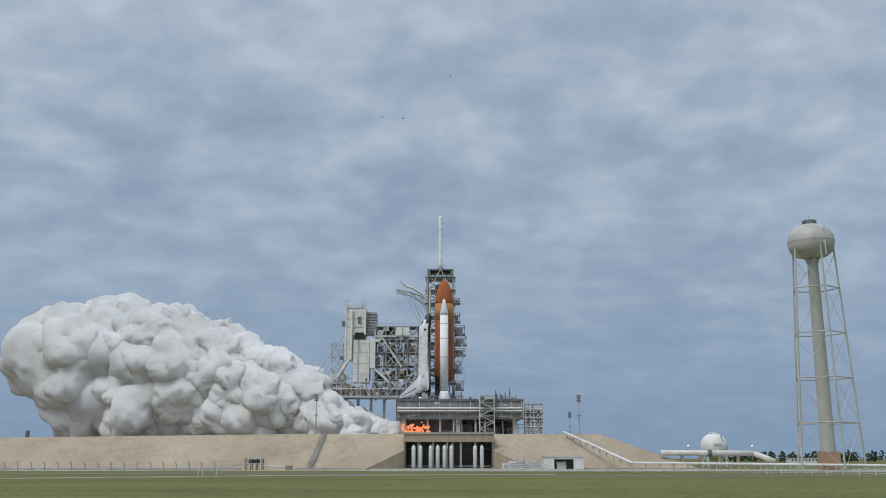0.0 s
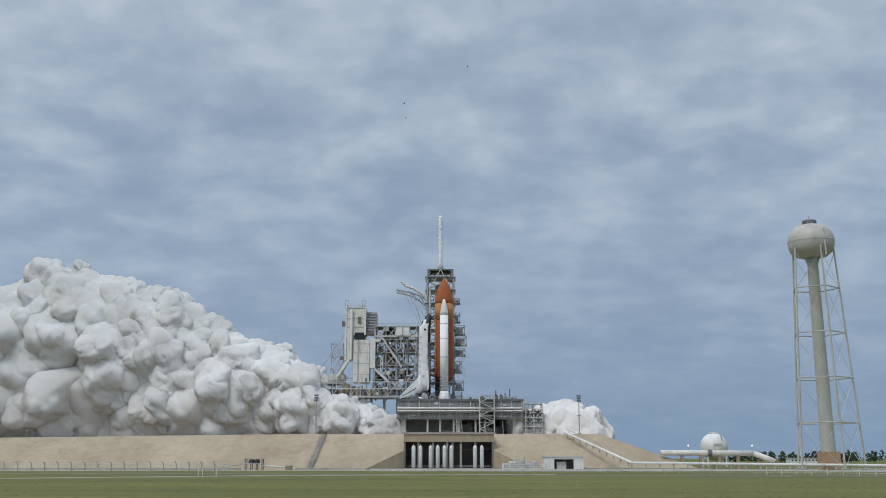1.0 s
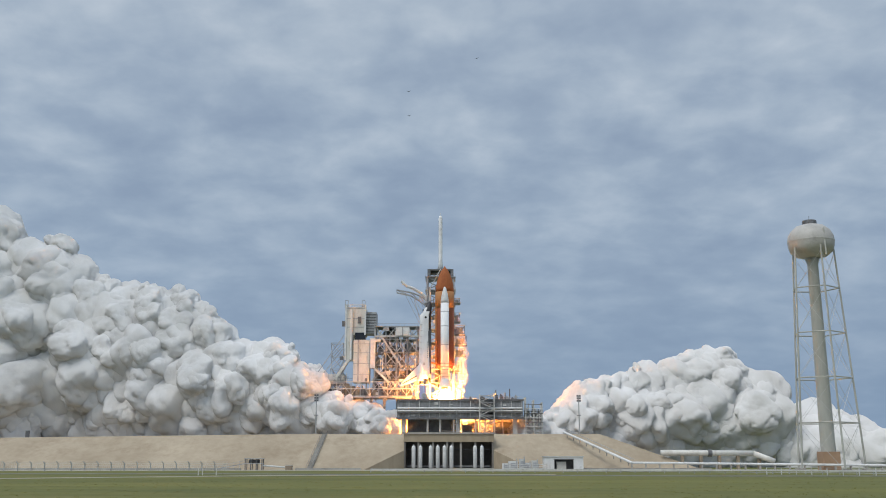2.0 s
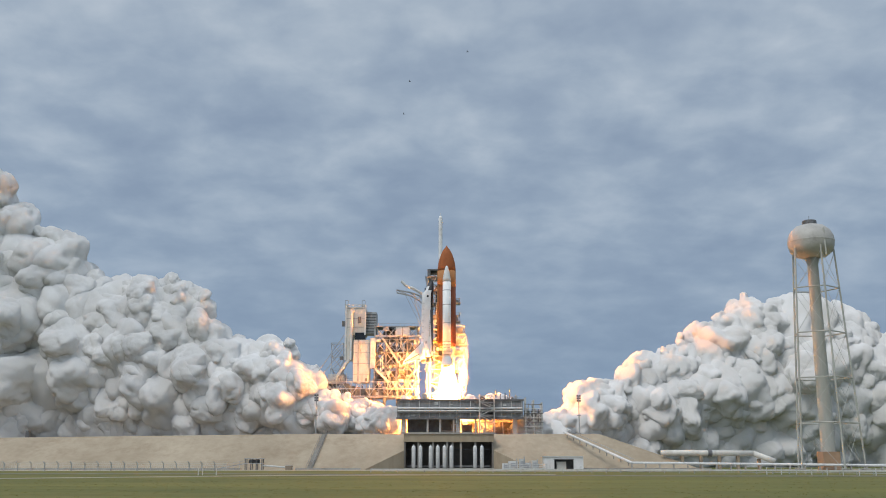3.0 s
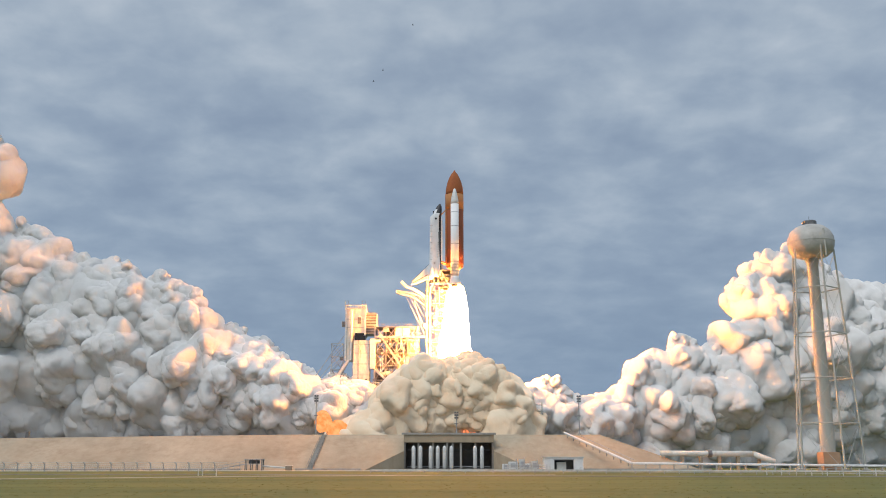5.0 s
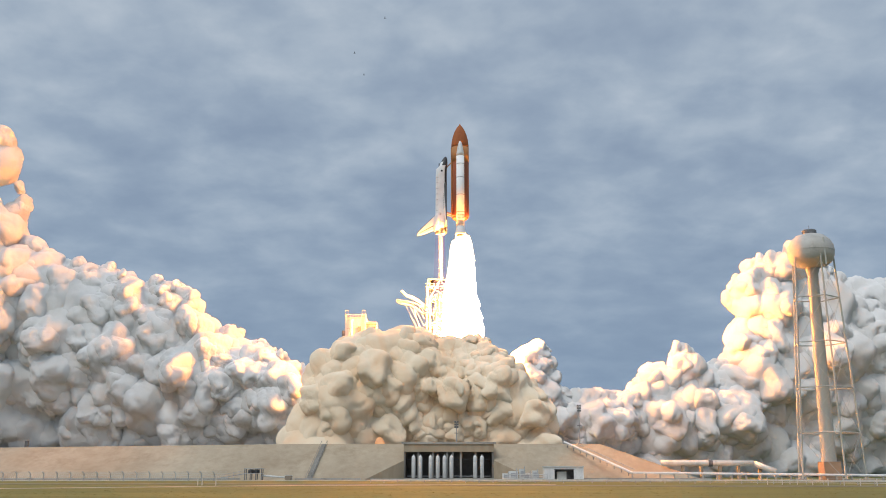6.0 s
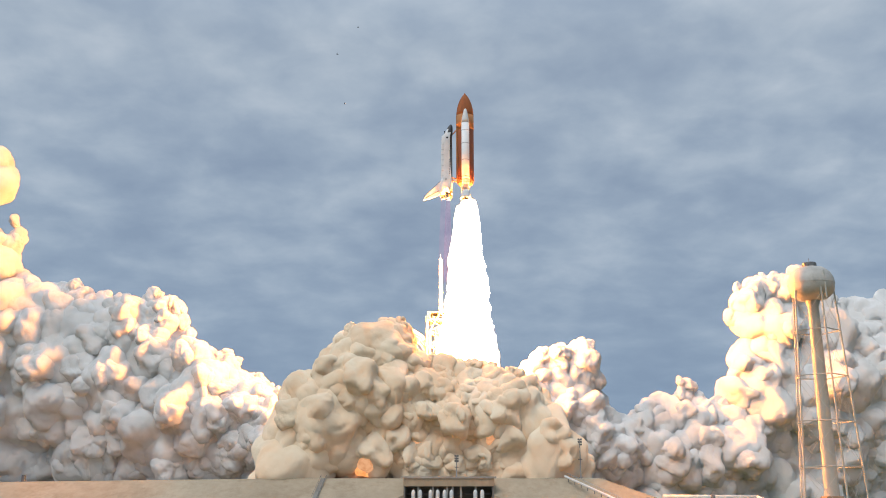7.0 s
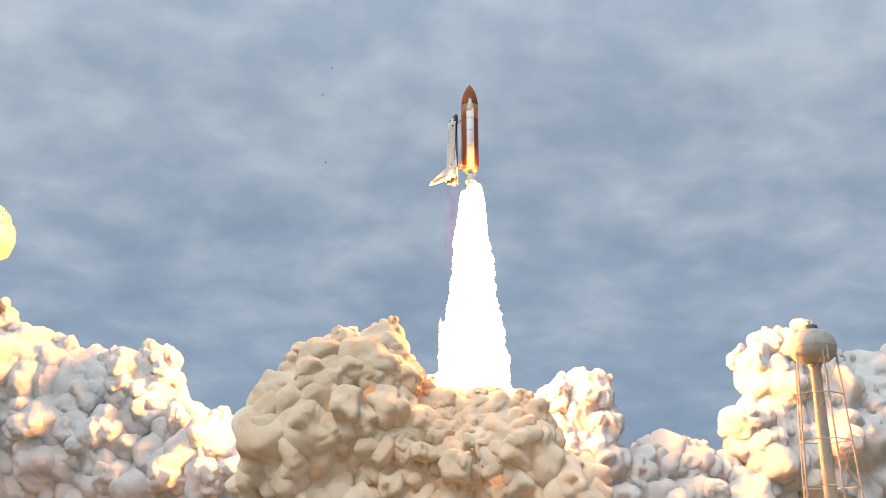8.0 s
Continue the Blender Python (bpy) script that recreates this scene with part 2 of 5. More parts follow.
def tube(bm, p, q, r0, r1=None, n=10, caps=True):
    """A round bar from p to q."""
    p, q, r1 = Vector(p), Vector(q), r0 if r1 is None else r1
    w = (q - p).normalized()
    u = w.orthogonal().normalized()
    v = w.cross(u)
    rings = []
    for c, r in ((p, r0), (q, r1)):
        rings.append([bm.verts.new(c + (u * math.cos(a) + v * math.sin(a)) * r) for a in (2 * math.pi * i / n for i in range(n))])
    for i in range(n):
        bm.faces.new((rings[0][i], rings[0][(i + 1) % n], rings[1][(i + 1) % n], rings[1][i]))
    if caps:
        bm.faces.new(rings[0][::-1])
        bm.faces.new(rings[1])
    return bm


def bar(bm, p, q, w):
    return tube(bm, p, q, w * 0.7, None, 4)


def lathe(bm, prof, n=24, cx=0.0, cy=0.0):
    """A turned form: (radius, height) pairs round an upright axis."""
    rings = [[bm.verts.new((cx + r * math.cos(a), cy + r * math.sin(a), z)) for a in (2 * math.pi * i / n for i in range(n))] for r, z in prof]
    for a, b in zip(rings, rings[1:]):
        for i in range(n):
            bm.faces.new((a[i], a[(i + 1) % n], b[(i + 1) % n], b[i]))
    bm.faces.new(rings[0][::-1])
    bm.faces.new(rings[-1])
    return bm


def prism(bm, poly, axis, a, b):
    """A flat outline, in the two other axes, drawn out along axis from a to b."""
    def at(p, d):
        return {"x": (d, p[0], p[1]), "y": (p[0], d, p[1]), "z": (p[0], p[1], d)}[axis]
    lo = [bm.verts.new(at(p, a)) for p in poly]
    hi = [bm.verts.new(at(p, b)) for p in poly]
    n = len(poly)
    for i in range(n):
        bm.faces.new((lo[i], lo[(i + 1) % n], hi[(i + 1) % n], hi[i]))
    bm.faces.new(lo[::-1])
    bm.faces.new(hi)
    return bm


def B():
    return bmesh.new()


# ---- ground, mound and roads ----
PAD = 13.5


def build_ground():
    bm = B()
    n = 96
    rings = [[bm.verts.new((r * math.cos(2 * math.pi * i / n), 300 + r * math.sin(2 * math.pi * i / n), 0)) for i in range(n)]
             for r in (150, 320, 700, 1600, 4400)]
    bm.faces.new(rings[0])
    for a, b in zip(rings, rings[1:]):
        for i in range(n):
            bm.faces.new((a[i], b[i], b[(i + 1) % n], a[(i + 1) % n]))
    tagged(part("ground", bm, M_GRASS), "flat mown olive-green grass field round the launch pad", "ground", kind="structure")
    bm = prism(B(), [(-400, 268), (-60, 268), (0, 252), (60, 236), (400, 236), (400, 246), (60, 246), (0, 262), (-60, 279), (-400, 279)], "z", 0.0, 0.05)
    tagged(part("road", bm, M_ROAD), "worn grey asphalt perimeter road through the grass", "road", kind="structure")
    bm = prism(B(), [(-130, 185), (-40, 243), (30, 262), (30, 265), (-42, 248), (-132, 189)], "z", 0.0, 0.08)
    tagged(part("path", bm, M_PATH), "narrow pale gravel track across the grass", "path", kind="structure")
    bm = prism(B(), [(-320, 340), (-40, 340), (60, 330), (330, 318), (330, 372), (-320, 372)], "z", 0.0, 0.06)
    tagged(part("pavement", bm, M_PATH), "pale gravel apron at the foot of the mound", "pavement", kind="structure")


def build_mound():
    def hull(pts_top, pts_base, z0=-0.5):
        bm = B()
        top = [bm.verts.new(p) for p in pts_top]
        base = [bm.verts.new((*p, z0)) for p in pts_base]
        bm.faces.new(top)
        bm.faces.new(base[::-1])
        n = len(top)
        for i in range(n):
            bm.faces.new((base[i], base[(i + 1) % n], top[(i + 1) % n], top[i]))
        return bm
    # the slope on the left of the bunker
    bm = hull([(-330, 430, 11.5), (-170, 396, 12.4), (-60, 387, PAD), (-29, 387, PAD), (-29, 520, PAD), (-330, 520, 11.5)],
              [(-350, 402), (-175, 370), (-60, 361), (-29, 361), (-29, 535), (-350, 535)])
    bmesh.ops.triangulate(bm, faces=bm.faces)
    tagged(part("pad_mound", bm, M_CONC), "long sloping tan concrete mound of the launch pad", "mound", kind="structure")
    bm = hull([(34, 387, PAD), (62, 387, PAD), (62, 520, PAD), (34, 520, PAD)],
              [(34, 361), (98, 366), (98, 535), (34, 535)])
    bmesh.ops.triangulate(bm, faces=bm.faces)
    tagged(part("pad_mound", bm, M_CONC), "tan concrete mound slope ending beside the pipeline", "mound", kind="structure")
    # the middle block over the bunker
    bm = B()
    box(bm, -14.6, 19.1, 385.0, 520, 10.6, PAD)
    box(bm, -14.6, 19.1, 391.0, 520, -0.5, 10.6)
    tagged(part("pad_core", bm, M_CONC), "tan concrete core of the launch pad over the bunker", "mound", kind="structure")
    for foot, x in ((-29.0, -14.6), (34.0, 19.1)):
        # the slope beside the bunker, cut back by a slanting wing wall
        bm = B()
        a0, a1, b0, b1, c0, c1, d0, d1 = [bm.verts.new(p) for p in (
            (foot, 361, -0.5), (foot, 361, -0.02), (x, 375, -0.5), (x, 375, 7.27), (x, 520, -0.5), (x, 387, PAD), (foot, 520, -0.5), (foot, 387, PAD))]
        c2, d2 = bm.verts.new((x, 520, PAD)), bm.verts.new((foot, 520, PAD))
        for f in ((a1, b1, c1, d1), (a0, b0, b1, a1), (b0, c0, c2, c1, b1), (d1, c1, c2, d2), (a0, a1, d1, d2, d0), (c0, d0, d2, c2)):
            bm.faces.new(f)
        tagged(part("wing_wall", bm, M_CONC), "tan concrete slope cut back by a slanting wing wall", "wall", kind="structure")


def build_bunker():
    b = thing("bunker", 2.2, 375, 0, "open concrete gas bunker in the mound face with dark bays", "bunker", kind="structure")
    part("lintel", box(B(), -17.2, 17.2, -0.6, 10.0, 10.3, 13.45), M_CONC, b, "tan concrete lintel beam")
    part("cap", box(B(), -18.0, 18.0, -1.0, 0.6, 13.2, 13.9), M_CONC_G, b)
    # inner faces wear the darkened concrete, the recess's shade put into colour
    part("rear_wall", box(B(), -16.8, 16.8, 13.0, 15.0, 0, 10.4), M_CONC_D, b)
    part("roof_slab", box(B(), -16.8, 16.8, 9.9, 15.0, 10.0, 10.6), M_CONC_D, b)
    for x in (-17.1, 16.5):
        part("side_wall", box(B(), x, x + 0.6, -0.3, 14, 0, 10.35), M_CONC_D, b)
    for x in (-11.6, -6.0, -0.6, 1.5, 4.6, 10.2):
        part("pillar", box(B(), x - 0.35, x + 0.35, 0.0, 0.8, 0, 10.3), M_CONC_G, b)
    part("floor_slab", box(B(), -17, 17, -4, 13, 0.0, 0.45), M_CONC_G, b)
    part("shelf_pipe", tube(B(), (-16, 3, 1.2), (16, 3, 1.2), 0.25, None, 8), M_STEEL, b)
    part("shelf_pipe", tube(B(), (-16, 3.5, 7.5), (16, 3.5, 7.5), 0.2, None, 8), M_STEEL_D, b)
    g = thing("gas_cylinder", -11.2, 374.1, 0.45, "tall white upright high-pressure gas cylinder in the bunker", "gas tank", "gas cylinders in the bunker")
    part("shell", lathe(B(), [(0.3, 0.0), (0.75, 0.3), (0.75, 7.6), (0.6, 8.2), (0.2, 8.5)], 14), M_WHITE, g, smooth=True)
    part("valve", tube(B(), (0, 0, 8.4), (0, 0, 8.9), 0.15, None, 6), M_STEEL, g)
    for x in (-8.6, -4.7, -2.0, 0.6, 3.2, 12.2, 14.8):
        copy_thing(g, pose(x, 374.1, 0.45))


build_ground()
build_mound()
build_bunker()

# ---- launch platform ----


def build_platform():
    p = thing("launch_platform", 0, 418, PAD, "grey steel mobile launch platform on pedestals over the pad", "launch platform")
    z0, z1 = 7.2, 15.4
    bm = B()
    for x0, x1, y0, y1 in ((-19.7, -14, 0, 41), (6, 34.3, 0, 41), (-14, 6, 0, 9), (-14, 6, 31, 41)):
        box(bm, x0, x1, y0, y1, z0, z1)
    part("body", bm, M_PLATE, p)
    part("deck_edge", box(B(), -20.1, 34.7, -0.5, -0.02, z1 - 0.7, z1 + 0.1), M_STEEL_D, p)
    part("skirt_beam", box(B(), -20.0, 34.6, -0.4, -0.02, z0 - 0.3, z0 + 0.6), M_STEEL_D, p, "dark lower edge beam")
    for z, r, m in ((11.6, 0.42, M_WHITE), (10.5, 0.3, M_WHITE)):
        part("pipe", tube(B(), (-19.5, -0.9, z), (34, -0.9, z), r, None, 10), m, p, "long white water pipe")
    part("cable_tray", box(B(), -19.5, 34, -1.0, -0.1, 9.6, 10.0), M_STEEL_D, p)
    for i in range(13):
        x = -19 + i * 4.4
        part("rib", box(B(), x - 0.15, x + 0.15, -0.3, -0.02, z0 + 0.6, z1 - 0.7), M_STEEL_L if i % 3 else M_STEEL, p)
    for x in (-17, 6.5, 31):
        for y in (3, 38):
            part("pedestal", box(B(), x - 1.0, x + 1.0, y - 1.0, y + 1.0, 0, z0), M_STEEL_L, p)
    for x in (-6.6, -1.2, 4.6, 14, 18):
        part("column", tube(B(), (x, 1.2, 0), (x, 1.2, z0), 0.45, None, 8), M_STEEL_L, p)
    # rails along the deck
    for y in (0.2, 40.8):
        bm = B()
        for i in range(28):
            x = -19.5 + i * 2
            bar(bm, (x, y, z1), (x, y, z1 + 1.2), 0.1)
        for z in (0.6, 1.2):
            bar(bm, (-19.5, y, z1 + z), (34, y, z1 + z), 0.08)
        part("railing", bm, M_STEEL, p)
    # boxes, vents and small gear on the deck
    rnd = random.Random(5)
    for x in (-13, -8, 7.5, 9.5, 12, 14.5, 17, 20, 23.5, 26, 28, 30.5, 32):
        w, h, y = rnd.uniform(0.6, 1.5), rnd.uniform(0.8, 2.6), rnd.uniform(2, 20)
        bm = box(B(), x - w, x + w, y - w, y + w, z1, z1 + h)
        box(bm, x - w * 0.6, x + w * 0.3, y - w * 0.6, y + w * 0.6, z1 + h, z1 + h + 0.5)
        part("equipment_box", bm, M_STEEL if rnd.random() < 0.6 else M_STEEL_D, p)
    for x, h in ((8, 3.5), (23, 4.2), (27, 3.0), (29, 4.8), (25, 2.6)):
        part("vent_pipe", tube(B(), (x, 4, z1), (x, 4, z1 + h), 0.28, 0.22, 8), M_STEEL_D, p)
    # the stair tower at the front
    st = part("stair_tower", box(B(), 15.2, 22.2, -5, -1.1, 0, 0.3), M_STEEL_L, p)
    x0, x1, y0, y1, top = 15.6, 21.8, -4.6, -1.4, 17.3
    for x in (x0, x1):
        for y in (y0, y1):
            part("post", tube(B(), (x, y, 0), (x, y, top), 0.22, None, 6), M_STEEL_L, st)
    for k in range(6):
        a, c = k * 2.8, min((k + 1) * 2.8, top)
        part("landing", box(B(), x0, x1, y0, y1, a + 2.65, a + 2.8), M_STEEL, st)
        bm = B()
        s = (x0, x1) if k % 2 else (x1, x0)
        for y in (y0 + 0.1, y0 + 1.2):
            bar(bm, (s[0], y, a), (s[1], y, c), 0.28)
            bar(bm, (s[0], y, a + 1.0), (s[1], y, c + 1.0), 0.1)
        part("flight", bm, M_STEEL_L, st)
    # the open trestle at the end
    tr = part("trestle", box(B(), 34.9, 43.2, -0.6, 6.6, 0, 0.25), M_STEEL, p)
    for x in (35.5, 39, 42.5):
        for y in (0, 6):
            part("post", tube(B(), (x, y, 0), (x, y, 16.4 - (x - 35) * 0.3), 0.3, None, 6), M_STEEL_L, tr)
    for z in (3.5, 7, 10.5):
        part("platform", box(B(), 35, 43, -0.3, 6.3, z, z + 0.2), M_STEEL, tr)
    bm = B()
    for y in (0, 6):
        for i, (xa, xb) in enumerate(((35.5, 39), (39, 42.5))):
            for z in (0, 3.5, 7):
                bar(bm, (xa, y, z), (xb, y, z + 3.5), 0.22)
                bar(bm, (xb, y, z), (xa, y, z + 3.5), 0.22)
    part("bracing", bm, M_STEEL_L, tr)
    rnd = random.Random(19)
    for i in range(22):
        x, y = rnd.uniform(35.2, 42.8), rnd.uniform(-0.2, 5.8)
        top = 16.0 - (x - 35) * 0.55
        a = rnd.uniform(0, top * 0.6)
        part("riser", tube(B(), (x, y, a), (x, y, rnd.uniform(a + 3, top)), rnd.uniform(0.12, 0.32), None, 6), rnd.choice((M_STEEL, M_STEEL_L, M_STEEL_D)), tr)
    for i in range(7):
        z = 2.0 + i * 1.9
        part("cross_pipe", tube(B(), (34.8, -0.4, z), (min(43.0, 52.5 - z * 0.75), -0.4, z - 0.2), 0.16, None, 6), rnd.choice((M_STEEL, M_STEEL_L, M_STEEL_D)), tr)
    # added dark sheet that stands for the deep shade behind the columns
    part("shade_sheet", box(B(), -18, 33, 37.5, 38.2, 0, z0), M_STEEL_D, p, "dark sheet standing for the shade under the platform")
    # added plate that hides the glowing exhaust below the deck
    part("exhaust_screen", box(B(), -15.5, 7.5, 8.2, 8.9, 0, z0), M_STEEL_D, p, "dark plate added to screen off the exhaust under the platform")
    rnd = random.Random(17)
    for i in range(26):
        x, y, h = rnd.uniform(-4, 33), rnd.uniform(1.5, 12), rnd.uniform(2.0, 6.8)
        part("service_pipe", tube(B(), (x, y, 0), (x + rnd.uniform(-0.6, 0.6), y, h), rnd.uniform(0.1, 0.3), None, 6), rnd.choice((M_STEEL, M_STEEL_L, M_STEEL_D)), p)
        if i % 2:
            part("service_pipe", tube(B(), (x, y, h), (x + rnd.uniform(2, 6), y, h), 0.16, None, 6), rnd.choice((M_STEEL, M_STEEL_L)), p)
    for i in range(30):
        x, z = rnd.uniform(-19, 33.5), rnd.uniform(z0 + 0.8, z1 - 1.5)
        w, h = rnd.uniform(0.3, 1.1), rnd.uniform(0.3, 1.3)
        part("wall_box", box(B(), x - w, x + w, -0.32, -0.01, z - h / 2, z + h / 2), rnd.choice((M_STEEL_L, M_STEEL, M_STEEL_D)), p)
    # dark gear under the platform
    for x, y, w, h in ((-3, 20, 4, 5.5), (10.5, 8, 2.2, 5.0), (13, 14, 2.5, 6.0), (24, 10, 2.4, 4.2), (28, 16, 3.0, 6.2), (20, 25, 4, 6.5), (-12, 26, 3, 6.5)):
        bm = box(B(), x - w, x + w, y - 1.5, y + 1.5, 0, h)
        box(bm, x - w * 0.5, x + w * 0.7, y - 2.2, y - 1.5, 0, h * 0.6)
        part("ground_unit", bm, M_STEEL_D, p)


# ---- service towers ----


def lattice_bay(bm, x0, x1, y0, y1, z0, z1, w):
    for xa, ya, xb, yb in ((x0, y0, x1, y0), (x0, y1, x1, y1), (x0, y0, x0, y1), (x1, y0, x1, y1)):
        bar(bm, (xa, ya, z0), (xb, yb, z1), w)
        bar(bm, (xb, yb, z0), (xa, ya, z1), w)
        bar(bm, (xa, ya, z1), (xb, yb, z1), w)
    return bm


def build_fixed_tower():
    f = thing("service_tower", -1.2, 456, PAD, "tall grey steel lattice fixed service tower with lightning mast", "service tower")
    w, top, n = 6.2, 75.0, 12
    for x in (-w, w):
        for y in (-w, w):
            part("column", box(B(), x - 0.45, x + 0.45, y - 0.45, y + 0.45, 0, top), M_STEEL, f)
    h = top / n
    for i in range(n):
        part("bracing", lattice_bay(B(), -w, w, -w, w, i * h, (i + 1) * h, 0.35), M_STEEL, f)
        bm = box(B(), -w - 1, w + 1, -w - 1, w + 1, (i + 1) * h - 0.15, (i + 1) * h)
        for k in range(8):
            x = -w - 1 + k * 2 * (w + 1) / 7
            bar(bm, (x, -w - 1, (i + 1) * h), (x, -w - 1, (i + 1) * h + 1.2), 0.1)
        bar(bm, (-w - 1, -w - 1, (i + 1) * h + 1.2), (w + 1, -w - 1, (i + 1) * h + 1.2), 0.1)
        part("floor", bm, M_STEEL, f)
    part("lift_shaft", box(B(), -2.5, 3.5, -2, 4, 0, top - 3), M_STEEL_D, f)
    part("pipe_riser", tube(B(), (-5, -6.9, 0), (-5, -6.9, 70), 0.5, None, 8), M_STEEL_L, f)
    part("pipe_riser", tube(B(), (4.2, -6.9, 0), (4.2, -6.9, 72), 0.35, None, 8), M_STEEL_L, f)
    bm = box(B(), -w, w, -w, w, top, top + 0.6)
    box(bm, -w, -w + 1.4, -w, w, top + 0.6, top + 3.2)
    box(bm, w - 1.4, w, -w, w, top + 0.6, top + 3.2)
    box(bm, -w, w, -w, w, top + 3.2, top + 3.8)
    part("roof_house", bm, M_STEEL_D, f, "dark open roof house")
    bm = B()
    for s in (-1, 1):
        bar(bm, (s * 4.5, -w - 0.3, top - 5), (0, -w - 0.3, top + 3.6), 0.4)
        bar(bm, (s * 4.5, w, top), (0, 0, top + 8), 0.35)
    part("mast_frame", bm, M_STEEL_L, f)
    m = part("lightning_mast", lathe(B(), [(1.1, top + 3.8), (1.1, top + 7.5), (0.95, top + 8), (0.95, top + 30), (0.6, top + 31.5)], 16), M_WHITE, f, "white fibreglass lightning mast", True)
    part("rod", tube(B(), (0, 0, top + 31.5), (0, 0, top + 33), 0.12, None, 6), M_STEEL_L, m)
    rnd = random.Random(37)
    for i in range(70):
        x, z = rnd.uniform(-w - 0.8, w + 0.8), rnd.uniform(4, top - 4)
        y = -w - rnd.uniform(0.3, 1.6)
        if i % 2:
            part("conduit", tube(B(), (x, y, z), (x, y, min(top, z + rnd.uniform(3, 10))), rnd.uniform(0.1, 0.25), None, 6), rnd.choice((M_STEEL_L, M_STEEL, M_STEEL_D)), f)
        else:
            q, h = rnd.uniform(0.4, 1.2), rnd.uniform(0.6, 2.2)
            part("cabinet", box(B(), x - q, x + q, y, y + 1.0, z, z + h), rnd.choice((M_STEEL_L, M_STEEL, M_STEEL_D, M_CREAM)), f)
    # work platforms hung on the side away from the orbiter
    for z, d, hh in ((14, 4.2, 5), (22, 4.6, 4), (30, 3.6, 5), (38, 5.4, 3), (43, 6.0, 4), (48, 5.2, 4), (54, 3.0, 4), (63, 3.0, 2)):
        bm = lattice_bay(B(), w + 0.5, w + d, -4, 3, z, z + hh, 0.22)
        box(bm, w + 0.4, w + d + 0.3, -4.3, 3.3, z - 0.2, z)
        box(bm, w + 0.9, w + d - 0.8, -2.5, 2, z, z + hh * 0.75)
        part("work_platform", bm, M_STEEL, f)
    # two swung-back arms with their bracing
    arm = part("vent_arm", box(B(), -7.4, -5.6, -5.8, -4.2, 63.5, 66), M_STEEL_L, f, "pale curved vent arm swung aside")
    pts = [(-6.5, -5, 65.0), (-9.6, -5.6, 67.5), (-13.0, -6, 69.5), (-16.2, -6, 70.6), (-18.6, -6, 73.0)]
    for a, b in zip(pts, pts[1:]):
        part("segment", tube(B(), a, b, 0.7, None, 8), M_WHITE, arm)
    arm = part("access_arm", box(B(), -7.4, -5.6, -5.8, -4.2, 60, 62.5), M_STEEL, f, "grey lattice access arm swung aside")
    low = [(-6.5, -5, 61.0), (-10, -6, 63.6), (-14, -6, 66.0), (-20.8, -6, 67.6)]
    up = [(-6.5, -5, 64.0), (-10, -6, 66.2), (-14, -6, 67.6), (-20.8, -6, 68.8)]
    bm = B()
    for a, b, c, d in zip(low, low[1:], up, up[1:]):
        for o in (0, 2.2):
            q = [Vector(v) + Vector((0, o, 0)) for v in (a, b, c, d)]
            bar(bm, q[0], q[1], 0.35)
            bar(bm, q[2], q[3], 0.35)
            bar(bm, q[0], q[3], 0.22)
            bar(bm, q[1], q[3], 0.22)
    part("truss", bm, M_STEEL, arm)
    bm = B()
    for k in range(4):
        bar(bm, (-6.5, -5.5, 58 - k * 4), (-10 - 2.2 * k, -6, 63.5 + k * 0.9), 0.18)
    bar(bm, (-7.0, -5.5, 46), (-12.5, -6, 64), 0.3)
    part("stays", bm, M_STEEL, arm)


